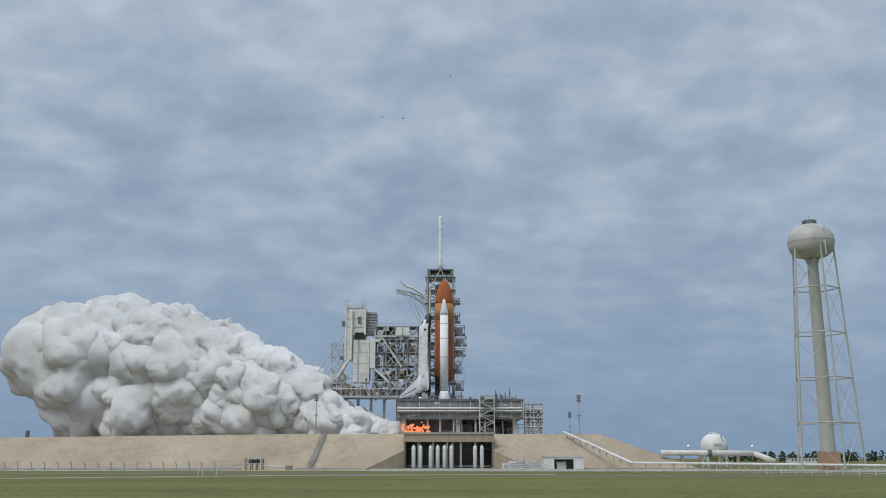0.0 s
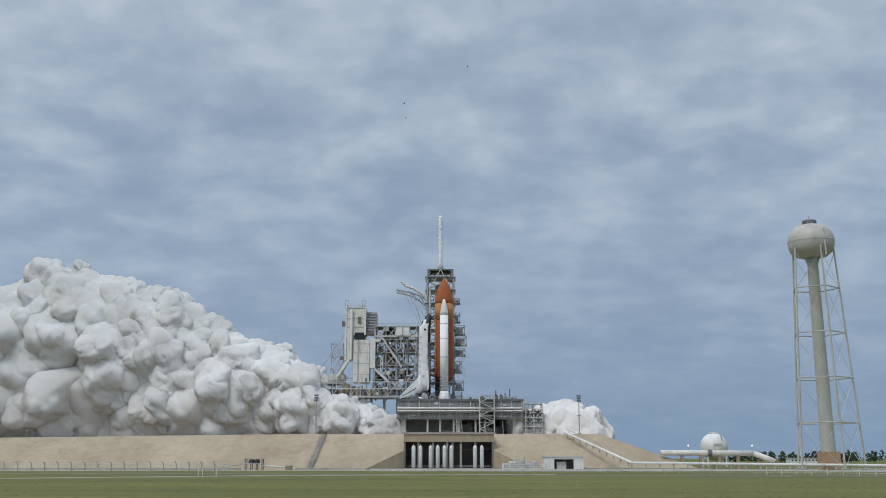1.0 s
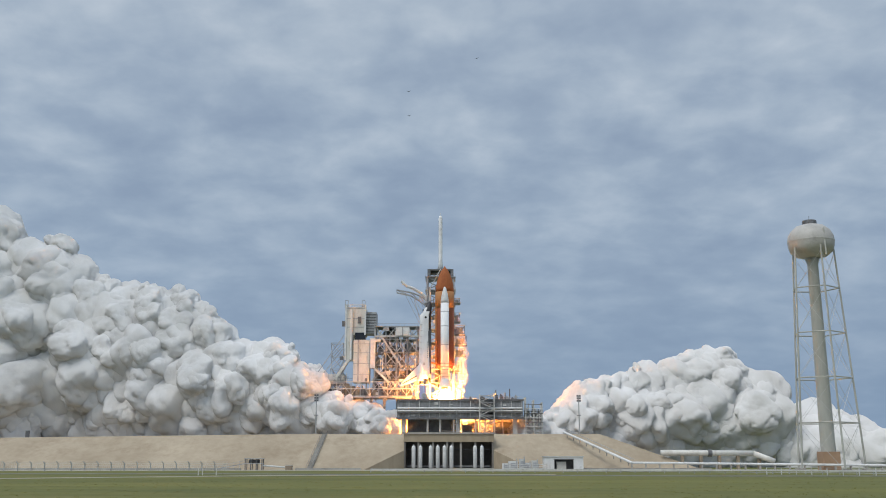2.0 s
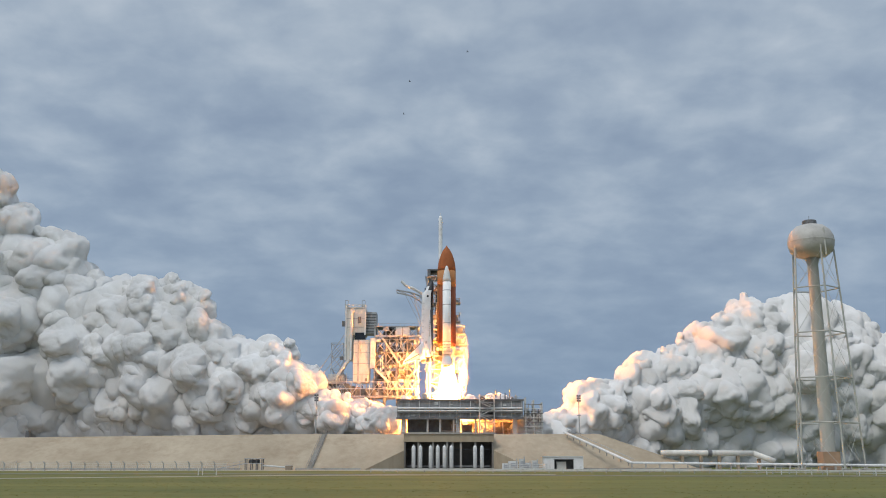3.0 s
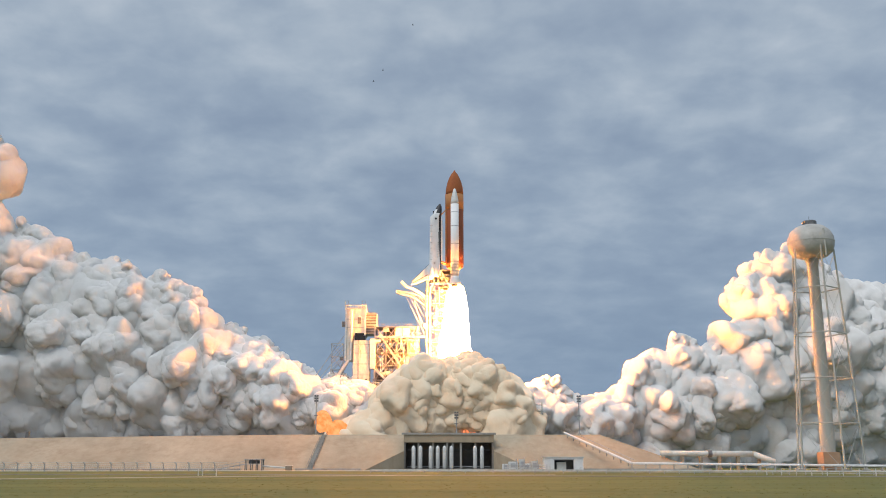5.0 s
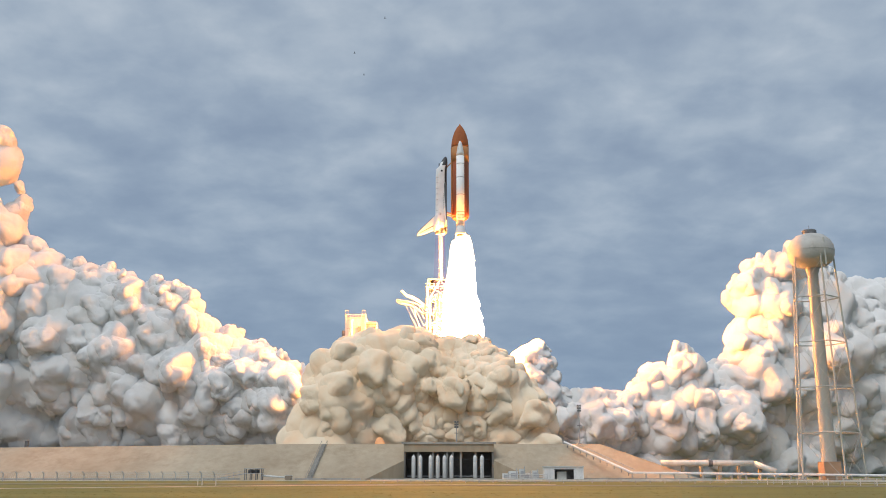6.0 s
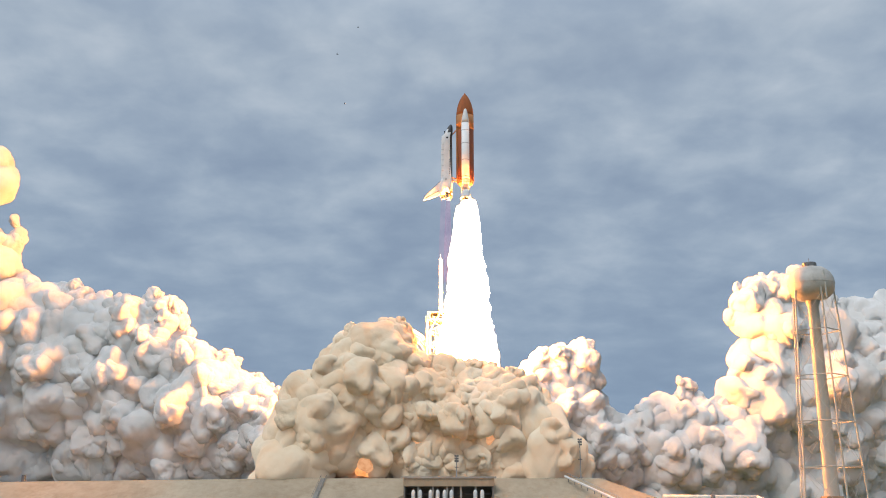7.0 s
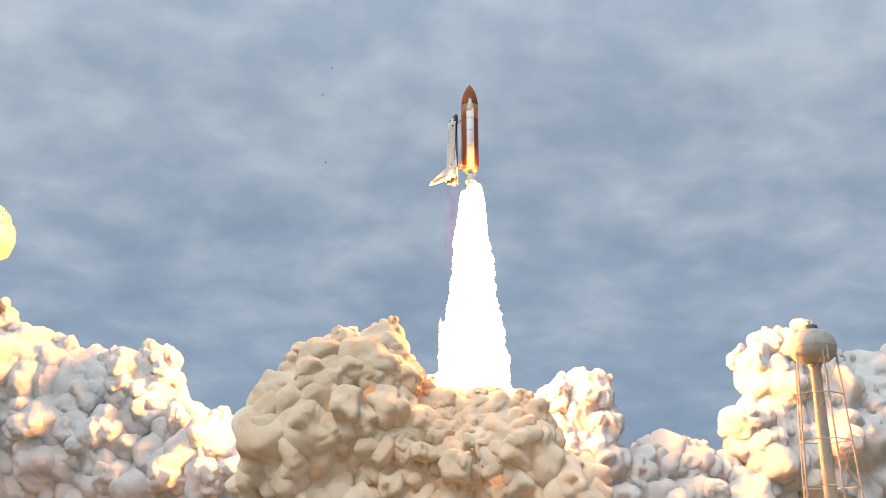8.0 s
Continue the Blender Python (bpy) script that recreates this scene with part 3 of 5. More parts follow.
def build_rotating_structure():
    r = thing("rotating_structure", -33, 444, PAD, "grey steel rotating service structure swung back from the shuttle", "service structure")
    # the tall pale payload room, a stepped box
    bm = box(B(), -12.5, -3.0, 0, 11, 46.5, 59.5)
    box(bm, -12.5, -8.6, 0, 8, 35, 46.5)
    part("changeout_room", bm, M_CREAM, r, "pale cream payload room with dark doorway")
    part("doorway", box(B(), -7.8, -2.8, -0.25, 0.0, 44.2, 47.6), M_GLASS, r)
    part("side_panel", box(B(), -3.0, 1.8, 2, 12, 47.5, 57.5), M_STEEL, r, "grey louvred side panel")
    bm = box(B(), -8.2, -0.8, -2.2, 6, 24.5, 44)
    part("lower_room", bm, M_CREAM, r, "pale cream vertical shaft")
    for z in (28, 33, 38, 42):
        part("seam", box(B(), -8.3, -0.7, -2.3, -2.2, z, z + 0.25), M_STEEL, r)
    part("white_panel", box(B(), -0.6, 1.9, -2.6, 0, 31, 44.8), M_WHITE, r)
    for x in (-12.5, -3.5):
        part("corner_post", box(B(), x, x + 0.7, -0.35, -0.02, 46.5 if x > -10 else 35, 60.2), M_WHITE, r, "white corner post")
    for k in range(7):
        part("louvre", box(B(), -2.9, 1.9, 1.85, 2.0, 48.2 + k * 1.3, 48.7 + k * 1.3), M_STEEL_D, r)
    part("crown_rail", box(B(), -12.7, -2.8, -0.3, -0.05, 60.4, 60.7), M_STEEL_L, r)
    for k in range(9):
        part("crown_post", box(B(), -12.5 + k * 1.2, -12.35 + k * 1.2, -0.3, -0.15, 59.5, 60.4), M_STEEL_L, r)
    part("ladder", box(B(), -6.3, -5.5, -2.35, -2.2, 24.5, 44), M_STEEL, r)
    part("duct", tube(B(), (-9.4, -0.8, 35), (-9.4, -0.8, 58), 0.55, None, 10), M_WHITE, r, "white vertical duct")
    # solid dark strip in place of the shade in the gap
    part("shadow_gap", box(B(), -8.6, -8.2, -0.4, 0, 35, 46.4), M_STEEL_D, r)
    for z in (50, 54, 58.8):
        part("seam", box(B(), -12.6, -3, -0.1, 0.0, z, z + 0.3), M_STEEL, r)
    for x in (-12.1, -4.2):
        bm = box(B(), x - 0.8, x + 0.8, 1, 3, 59.5, 61)
        bar(bm, (x - 0.7, 2, 61), (x - 0.7, 2, 63), 0.2)
        bar(bm, (x + 0.7, 2, 61), (x + 0.7, 2, 63), 0.2)
        bar(bm, (x - 0.7, 2, 63), (x + 0.7, 2, 63), 0.2)
        part("hoist", bm, M_STEEL, r)
    for z0, z1, x in ((35, 36.5, -14), (50.5, 53, -13.3), (52, 55, -6)):
        part("bracket", box(B(), x - 0.6, x + 0.9, -0.5, 0.6, z0, z1), M_STEEL_D, r)
    # the open frame between the rooms and the shuttle
    xs, ys, zs = [1.5, 6.5, 11.5, 16.5, 21.2], [0, 10], [19, 26, 32.5, 38.5, 44.5, 50.5]
    for x in xs:
        for y in ys:
            part("column", box(B(), x - 0.4, x + 0.4, y - 0.4, y + 0.4, 17, 50.5), M_STEEL, r)
    rnd = random.Random(3)
    for zi in range(len(zs) - 1):
        bm = B()
        for xi in range(len(xs) - 1):
            lattice_bay(bm, xs[xi], xs[xi + 1], 0, 10, zs[zi], zs[zi + 1], 0.32)
        part("bracing", bm, M_STEEL_L, r)
        bm = box(B(), 1, 22, -1.2, 11, zs[zi + 1] - 0.3, zs[zi + 1] + 0.05)
        for k in range(11):
            bar(bm, (1.2 + 2 * k, -1.1, zs[zi + 1]), (1.2 + 2 * k, -1.1, zs[zi + 1] + 1.2), 0.1)
        bar(bm, (1.2, -1.1, zs[zi + 1] + 1.2), (21.5, -1.1, zs[zi + 1] + 1.2), 0.1)
        part("floor", bm, M_STEEL, r)
        for _ in range(10):
            x, w, h = rnd.uniform(2, 20), rnd.uniform(0.7, 2.0), rnd.uniform(2.0, 5.6)
            bm = box(B(), x - w, x + w, 2.5, 8, zs[zi] + 0.06, zs[zi] + h)
            bar(bm, (x, 0.8, zs[zi]), (x, 0.8, zs[zi + 1] - 0.3), 0.3)
            part("gear", bm, rnd.choice((M_STEEL, M_STEEL_D, M_STEEL_D, M_STEEL_D, M_RUST)), r)
    part("white_cabin", box(B(), 11, 17.5, -2.2, 1, 46.0, 49.8), M_WHITE, r, "white cabin high on the frame")
    part("cross_beam", box(B(), 1.5, 24.5, -1.6, -0.6, 45.3, 46.2), M_STEEL_L, r)
    part("main_brace", bar(B(), (3, -1.0, 48), (14, -1.0, 31.5), 0.9), M_STEEL_L, r, "thick pale diagonal brace")
    part("main_brace", bar(B(), (1.8, -2.8, 30.5), (8.5, -2.8, 24.5), 0.9), M_WHITE, r, "white sloping chute")
    part("main_brace", bar(B(), (6.5, -1.0, 30), (13, -1.0, 20), 0.8), M_STEEL_L, r)
    part("main_brace", bar(B(), (21, -1.0, 31), (12, -1.0, 19), 0.6), M_STEEL_L, r)
    rnd = random.Random(29)
    for i in range(120):
        x, z = rnd.uniform(-20, 22), rnd.choice((rnd.uniform(18.5, 30), rnd.uniform(18.5, 50)))
        if x < 1 and z > 27:
            x = rnd.uniform(1, 22)
        y = rnd.uniform(-2.9, -0.6)
        if rnd.random() < 0.5:
            part("pipe", tube(B(), (x, y, z), (x, y, min(50, z + rnd.uniform(2, 7))), rnd.uniform(0.1, 0.28), None, 6), rnd.choice((M_STEEL_L, M_STEEL, M_CREAM, M_STEEL_D)), r)
        elif rnd.random() < 0.5:
            part("rail", bar(B(), (x, y, z), (min(23, x + rnd.uniform(2, 7)), y, z), rnd.uniform(0.12, 0.3)), rnd.choice((M_STEEL_L, M_STEEL, M_STEEL_D)), r)
        else:
            w, h = rnd.uniform(0.4, 1.3), rnd.uniform(0.5, 1.8)
            part("cabinet", box(B(), x - w, x + w, y, y + 1.2, z, z + h), rnd.choice((M_STEEL_L, M_CREAM, M_STEEL, M_STEEL_D, M_RUST, M_WHITE)), r)
    # rusty machinery below, and the platforms behind
    rnd = random.Random(8)
    for x in np.arange(-19, 20, 2.6):
        h = rnd.uniform(2.5, 5.5)
        bm = box(B(), x - 1.1, x + 1.1, -2, 3, 18.5, 18.5 + h)
        box(bm, x - 0.5, x + 0.5, -2.6, -2, 18.5, 18.5 + h * 0.7)
        part("machinery", bm, M_RUST if rnd.random() < 0.55 else M_STEEL_D, r)
    for k in range(11):
        x = -21.5 + k * 4.2
        part("front_post", box(B(), x - 0.2, x + 0.2, -3.0, -2.7, 18.5, 24.6), M_STEEL, r)
        if k < 10:
            part("front_brace", bar(B(), (x, -2.9, 18.6 if k % 2 else 24.4), (x + 4.2, -2.9, 24.4 if k % 2 else 18.6), 0.22), M_STEEL_L, r)
    for z in (21.4, 24.5):
        part("front_rail", box(B(), -21.8, 21, -3.05, -2.75, z, z + 0.35), M_STEEL_L, r)
    part("base_floor", box(B(), -22, 22, -3, 12, 17.6, 18.5), M_STEEL, r)
    part("base_floor", box(B(), -27, -12, 0, 12, 24.0, 24.8), M_STEEL, r)
    part("low_room", box(B(), -27, -20, 1, 10, 20.0, 26.4), M_CREAM, r, "weathered cream cabin")
    part("low_room", box(B(), -20, -12.5, 1, 10, 25.5, 28.6), M_STEEL_L, r)
    for x in (-24, -18, -12, -6, 0, 6, 12, 18):
        part("support_column", box(B(), x - 0.6, x + 0.6, 2, 3.2, 0, 17.6), M_STEEL, r)
    bm = B()
    for z in (19, 25, 31, 37):
        lattice_bay(bm, -19, -13.5, 2, 9, z, z + 6, 0.25)
    part("rear_frame", bm, M_STEEL, r)
    bm = B()
    for a, b in (((-13, 3, 47), (-26, 3, 28)), ((-13, 3, 41), (-24, 3, 27)), ((-12.6, 1, 35.5), (-17.5, 1, 24.8)), ((-9.5, 0, 36), (-15, 0, 26))):
        bar(bm, a, b, 0.3)
    part("stay", bm, M_STEEL, r)
    part("chute", bar(B(), (-10.5, -0.8, 35), (-16.5, -0.8, 26), 1.2), M_CREAM, r, "cream sloping duct")


build_platform()
build_fixed_tower()
build_rotating_structure()

# ---- the shuttle stack ----


def build_shuttle():
    s = thing("space_shuttle", 0.5, 438, 29.4, "space shuttle stack with orange tank, white boosters and winged orbiter", "space shuttle")
    et = part("external_tank", lathe(B(), [(3.9, 9.6), (4.2, 10.8), (4.2, 36.4)], 40), M_FOAM_D, s, "dark orange foam-covered tank", True)
    part("dome", lathe(B(), [(0.6, 8.0), (2.2, 8.3), (3.4, 9.0), (3.9, 9.6)], 40), M_FOAM_D, et, smooth=True)
    part("intertank", lathe(B(), [(4.24, 36.4), (4.24, 44.0)], 40), M_FOAM_L, et, "paler ribbed tank band", True)
    part("nose", lathe(B(), [(4.2, 44.0), (4.15, 45.5), (3.9, 47.6), (3.4, 49.9), (2.6, 52.2), (1.6, 54.2), (0.6, 55.4), (0.15, 56.3)], 40), M_FOAM, et, "orange pointed tank nose", True)
    part("feed_line", tube(B(), (-3.9, -2.2, 11), (-3.9, -2.2, 37), 0.3, None, 8), M_FOAM_L, et)
    part("cable_tray", box(B(), -4.35, -4.1, -1.2, -0.8, 11, 44), M_FOAM_L, et)
    for y, sy in ((-6.35, 1), (6.35, -1)):
        b = part("booster", lathe(B(), [(1.86, 3.8), (1.86, 38.2)], 28, 0, y), M_BOOSTER, s, "white solid rocket booster", True)
        part("nose_cone", lathe(B(), [(1.86, 38.2), (1.8, 39.2), (1.35, 42.0), (0.6, 45.0), (0.15, 45.5)], 28, 0, y), M_WHITE, b, smooth=True)
        part("aft_skirt", lathe(B(), [(2.6, 0.0), (2.5, 0.8), (2.0, 3.0), (1.88, 3.8)], 28, 0, y), M_BOOSTER, b, smooth=True)
        part("nozzle", lathe(B(), [(1.8, -0.9), (1.3, 1.2)], 20, 0, y), M_STEEL_D, b, smooth=True)
        for z in (4.6, 6.2, 7.8, 9.2, 10.6, 19.0, 27.4, 34.0, 38.1):
            part("joint_ring", lathe(B(), [(1.862, z - 0.16), (1.885, z - 0.12), (1.885, z + 0.12), (1.862, z + 0.16)], 28, 0, y), M_STEEL, b, smooth=True)
        for z in (12.0, 40.0):
            part("strut", tube(B(), (0, y + sy * 1.7, z), (0, y + sy * 2.6, z), 0.3, None, 8), M_STEEL, b)
    # orbiter: belly towards the tank (+x), tail away from it (-x)
    secs = [(4.2, -10.0, 2.9, 2.75), (8, -9.9, 2.75, 2.75), (30.5, -9.8, 2.6, 2.65), (33.4, -9.7, 2.55, 2.6), (34.8, -8.95, 1.95, 2.3), (36.8, -8.45, 1.6, 1.75), (38.5, -8.05, 1.1, 1.1), (39.7, -7.8, 0.35, 0.35)]
    bm = B()
    n, rings = 28, []
    for z, cx, hx, hy in secs:
        ring = []
        for i in range(n):
            a = 2 * math.pi * i / n
            c, d = math.cos(a), math.sin(a)
            e = 0.62 if c > 0 else 0.85
            ring.append(bm.verts.new((cx + hx * math.copysign(abs(c) ** e, c), hy * math.copysign(abs(d) ** e, d), z)))
        rings.append(ring)
    for k, (a, b) in enumerate(zip(rings, rings[1:])):
        for i in range(n):
            f = bm.faces.new((a[i], a[(i + 1) % n], b[(i + 1) % n], b[i]))
            ang = 2 * math.pi * (i + 0.5) / n
            dark = math.cos(ang) > 0.5 or k >= 5 or (k == 4 and math.cos(ang) > -0.3)
            f.material_index = 1 if dark else 0
    bm.faces.new(rings[0][::-1])
    bm.faces.new(rings[-1])
    o = part("orbiter", bm, (M_TILE_W, M_TILE_B), s, "white winged orbiter with black belly tiles", True)
    o.location.x = 0.9
    for side in (-1, 1):
        bm = B()
        out = [(4.6, 2.3), (26.5, 2.3), (19.0, 4.6), (8.2, 11.6), (5.6, 11.9), (4.4, 8.5)]
        lo = [bm.verts.new((-7.15, side * y, z)) for z, y in out]
        hi = [bm.verts.new((-8.5 + 0.9 * (y - 2.3) / 9.6, side * y, z)) for z, y in out]
        m = len(out)
        for i in range(m):
            bm.faces.new((lo[i], lo[(i + 1) % m], hi[(i + 1) % m], hi[i]))
        bm.faces.new(lo[::-1])
        top = bm.faces.new(hi)
        for f in bm.faces:
            f.material_index = 0 if f is top else 1
        part("wing", bm, (M_TILE_W, M_TILE_B), o, "white delta wing with dark edges")
        bm = lathe(B(), [(0.5, 3.2), (1.3, 3.6), (1.55, 5.0), (1.5, 7.5), (0.9, 10.2), (0.2, 11.4)], 16, -11.9, side * 2.0)
        part("engine_pod", bm, M_TILE_W, o, smooth=True)
        part("window", box(B(), -11.05, -10.6, side * 0.9 - 0.5, side * 0.9 + 0.5, 35.2, 36.0), M_GLASS, o)
        part("hatch", lathe(B(), [(0.5, 0), (0.5, 0.1)], 12), M_TILE_B, o).matrix_basis = pose(-9.6, side * 2.62, 32.0, 90, 0, 0)
        for k in range(7):
            part("seam", box(B(), -12.3, -10.2, side * 2.2, side * 2.45, 12.5 + k * 2.7, 12.62 + k * 2.7), M_STEEL, o)
    for k in range(9):
        part("lettering_bar", box(B(), -8.7, -8.1, -2.80, -2.74, 13.5 + k * 0.85, 14.0 + k * 0.85), M_TILE_B, o)
    for y in (-2.78, 2.72):
        part("flag_bar", box(B(), -10.6, -9.8, y, y + 0.06, 10.2, 11.4), M_STEEL, o)
    bm = prism(B(), [(-12.3, 11.0), (-20.6, 2.6), (-21.0, 0.9), (-17.5, 2.0), (-13.5, 3.6), (-12.0, 4.2)], "y", -0.35, 0.35)
    fin = part("tail_fin", bm, M_TILE_W, o, "white swept tail fin")
    part("leading_edge", bar(B(), (-12.3, 0, 11.05), (-20.7, 0, 2.6), 0.3), M_TILE_B, fin)
    part("rudder_line", prism(B(), [(-13.4, 5.9), (-20.0, 2.2), (-20.0, 1.95), (-13.4, 5.5)], "y", -0.4, 0.4), M_TILE_B, fin)
    part("body_flap", box(B(), -7.9, -7.3, -2.5, 2.5, 2.4, 4.6), M_TILE_B, o)
    part("base_shield", box(B(), -12.6, -7.3, -2.6, 2.6, 3.9, 4.25), M_TILE_B, o)
    for x, y in ((-11.6, 0), (-9.2, -1.5), (-9.2, 1.5)):
        e = part("engine_bell", lathe(B(), [(1.15, 1.6), (1.05, 2.4), (0.6, 3.9), (0.4, 4.4)], 18, x, y), M_STEEL_D, o, smooth=True)
        part("nozzle_glow", lathe(B(), [(0.95, 1.55), (0.85, 1.75)], 14, x, y), M_LAMP, e)
    part("attach_strut", bar(B(), (-7.3, -2, 12), (-4, -2, 11), 0.5), M_FOAM_L, s)
    part("attach_strut", bar(B(), (-7.3, 2, 12), (-4, 2, 11), 0.5), M_FOAM_L, s)
    part("attach_strut", bar(B(), (-7.6, 0, 33), (-4, 0, 37), 0.4), M_FOAM_L, s)
    return s


def gas_column(prof, n, bumps, seed, cx=0.0, cy=0.0, sway=0.0):
    """A ragged column of gas round an upright axis, from (radius, height) pairs."""
    bm = lathe(B(), prof, n, cx, cy)
    off = Vector((seed * 7.3, seed * 3.1, seed))
    z_top = prof[0][1]
    for v in bm.verts:
        axis = Vector((cx, cy, v.co.z))
        d = v.co - axis
        g = min(1.0, (z_top - v.co.z) / 25.0)
        q = v.co * 0.22 + off
        k = 1 + g * bumps * (noise.noise(q) + 0.6 * noise.noise(q * 2.7) + 0.35 * noise.noise(q * 6.1))
        v.co = axis + d * k + Vector((sway * g * noise.noise(Vector((0, seed, v.co.z * 0.06))), 0, 0))
    return bm


def build_plumes(s):
    rows = []
    for k in range(92):
        d = k * 1.2
        rows.append((float(np.interp(d, (0, 1.5, 6, 22, 50, 77, 110), (1.9, 2.4, 3.4, 5.0, 7.9, 11.6, 15.6))), -0.6 - d))
    plumes = []
    for y, seed in ((-5.2, 1), (5.2, 2)):
        plumes.append(part("booster_plume", gas_column(rows, 56, 0.17, seed, 0.3, y, 2.0), M_PLUME, s, "blinding white-hot booster exhaust plume", True))
    jets = []
    for x, y, seed in ((-10.7, 0, 3), (-8.3, -1.5, 4), (-8.3, 1.5, 5)):
        prof = [(1.0 + 0.045 * k, 1.5 - k * 1.2) for k in range(32)] + [(1.6, -38.0), (0.15, -40.0)]
        jets.append(part("engine_plume", gas_column(prof, 14, 0.10, seed, x, y), M_JET, s, "faint violet main engine exhaust", True))
    return plumes, jets


shuttle = build_shuttle()
plumes, jets = build_plumes(shuttle)

# ---- small things round the pad ----


def build_fences():
    f = thing("perimeter_fence", 0, 0, 0, "grey chain-link security fence with angled post tops", "fence")
    pts = [(-175, 322), (-120, 330), (-74, 338)]
    k = 0
    for (xa, ya), (xb, yb) in zip(pts, pts[1:]):
        n = int(math.hypot(xb - xa, yb - ya) / 4.2)
        for i in range(n):
            s = i / n
            x, y = xa + (xb - xa) * s, ya + (yb - ya) * s
            bm = tube(B(), (x, y, 0), (x, y, 2.6), 0.19, None, 6)
            tube(bm, (x, y, 2.5), (x - 0.6, y - 0.3, 3.2), 0.14, None, 6)
            part("post", bm, M_STEEL, f)
        for z in (0.15, 0.9, 1.7, 2.4, 2.95):
            part("rail", tube(B(), (xa, ya, z), (xb, yb, z), 0.045, None, 5), M_STEEL_L, f)
        bm = B()
        m = int(math.hypot(xb - xa, yb - ya) / 0.6)
        for i in range(m):
            s, s2 = i / m, (i + 1) / m
            p = [(xa + (xb - xa) * q, ya + (yb - ya) * q) for q in (s, s2)]
            tube(bm, (*p[0], 0.15), (*p[1], 2.4), 0.02, None, 3, False)
            tube(bm, (*p[1], 0.15), (*p[0], 2.4), 0.02, None, 3, False)
        tagged(part("wire_mesh", bm, M_STEEL_L, f), kind="stuff")
    # long low rails beside the road
    g = thing("guard_rail", 0, 0, 0, "long low galvanised guard rail beside the perimeter road", "guard rail")
    for (xa, ya), (xb, yb) in (((-22, 300), (60, 286)), ((60, 286), (110, 262)), ((110, 262), (175, 236))):
        part("rail", box_between(xa, ya, xb, yb, 0.75, 1.15, 0.12), M_STEEL_L, g)
        part("lower_rail", box_between(xa, ya + 1.5, xb, yb + 1.5, 0.35, 0.5, 0.1), M_STEEL, g)
        n = int(math.hypot(xb - xa, yb - ya) / 4)
        for i in range(n):
            s = i / n
            x, y = xa + (xb - xa) * s, ya + (yb - ya) * s
            part("post", box(B(), x - 0.1, x + 0.1, y + 0.13, y + 0.33, 0, 1.1), M_STEEL, g)
    h = thing("post_fence", 0, 0, 0, "thin post and wire fence in the rough grass", "fence")
    for i in range(26):
        x, y = 86 + i * 3.0, 262 - i * 2.6
        part("post", tube(B(), (x, y, 0), (x, y, 1.9), 0.12, None, 6), M_STEEL_L, h)
    for z in (0.6, 1.2, 1.8):
        part("wire", tube(B(), (86, 262, z), (161, 197, z), 0.035, None, 4), M_STEEL_L, h)
    m = thing("marker_post", -62.5, 252, 0, "short pale post standing in the grass", "post", "posts in the grass")
    part("shaft", tube(B(), (0, 0, 0), (0, 0, 1.7), 0.13, 0.11, 8), M_CREAM, m)
    part("cap", tube(B(), (0, 0, 1.7), (0, 0, 1.78), 0.15, None, 8), M_STEEL_L, m)
    for x in (-61.4, -57.9):
        copy_thing(m, pose(x, 252, 0))


def box_between(xa, ya, xb, yb, z0, z1, w):
    d = Vector((xb - xa, yb - ya, 0)).normalized()
    n = Vector((-d.y, d.x, 0)) * w
    bm = B()
    c = [Vector((xa, ya, 0)) - n, Vector((xb, yb, 0)) - n, Vector((xb, yb, 0)) + n, Vector((xa, ya, 0)) + n]
    return prism(bm, [(v.x, v.y) for v in c], "z", z0, z1)


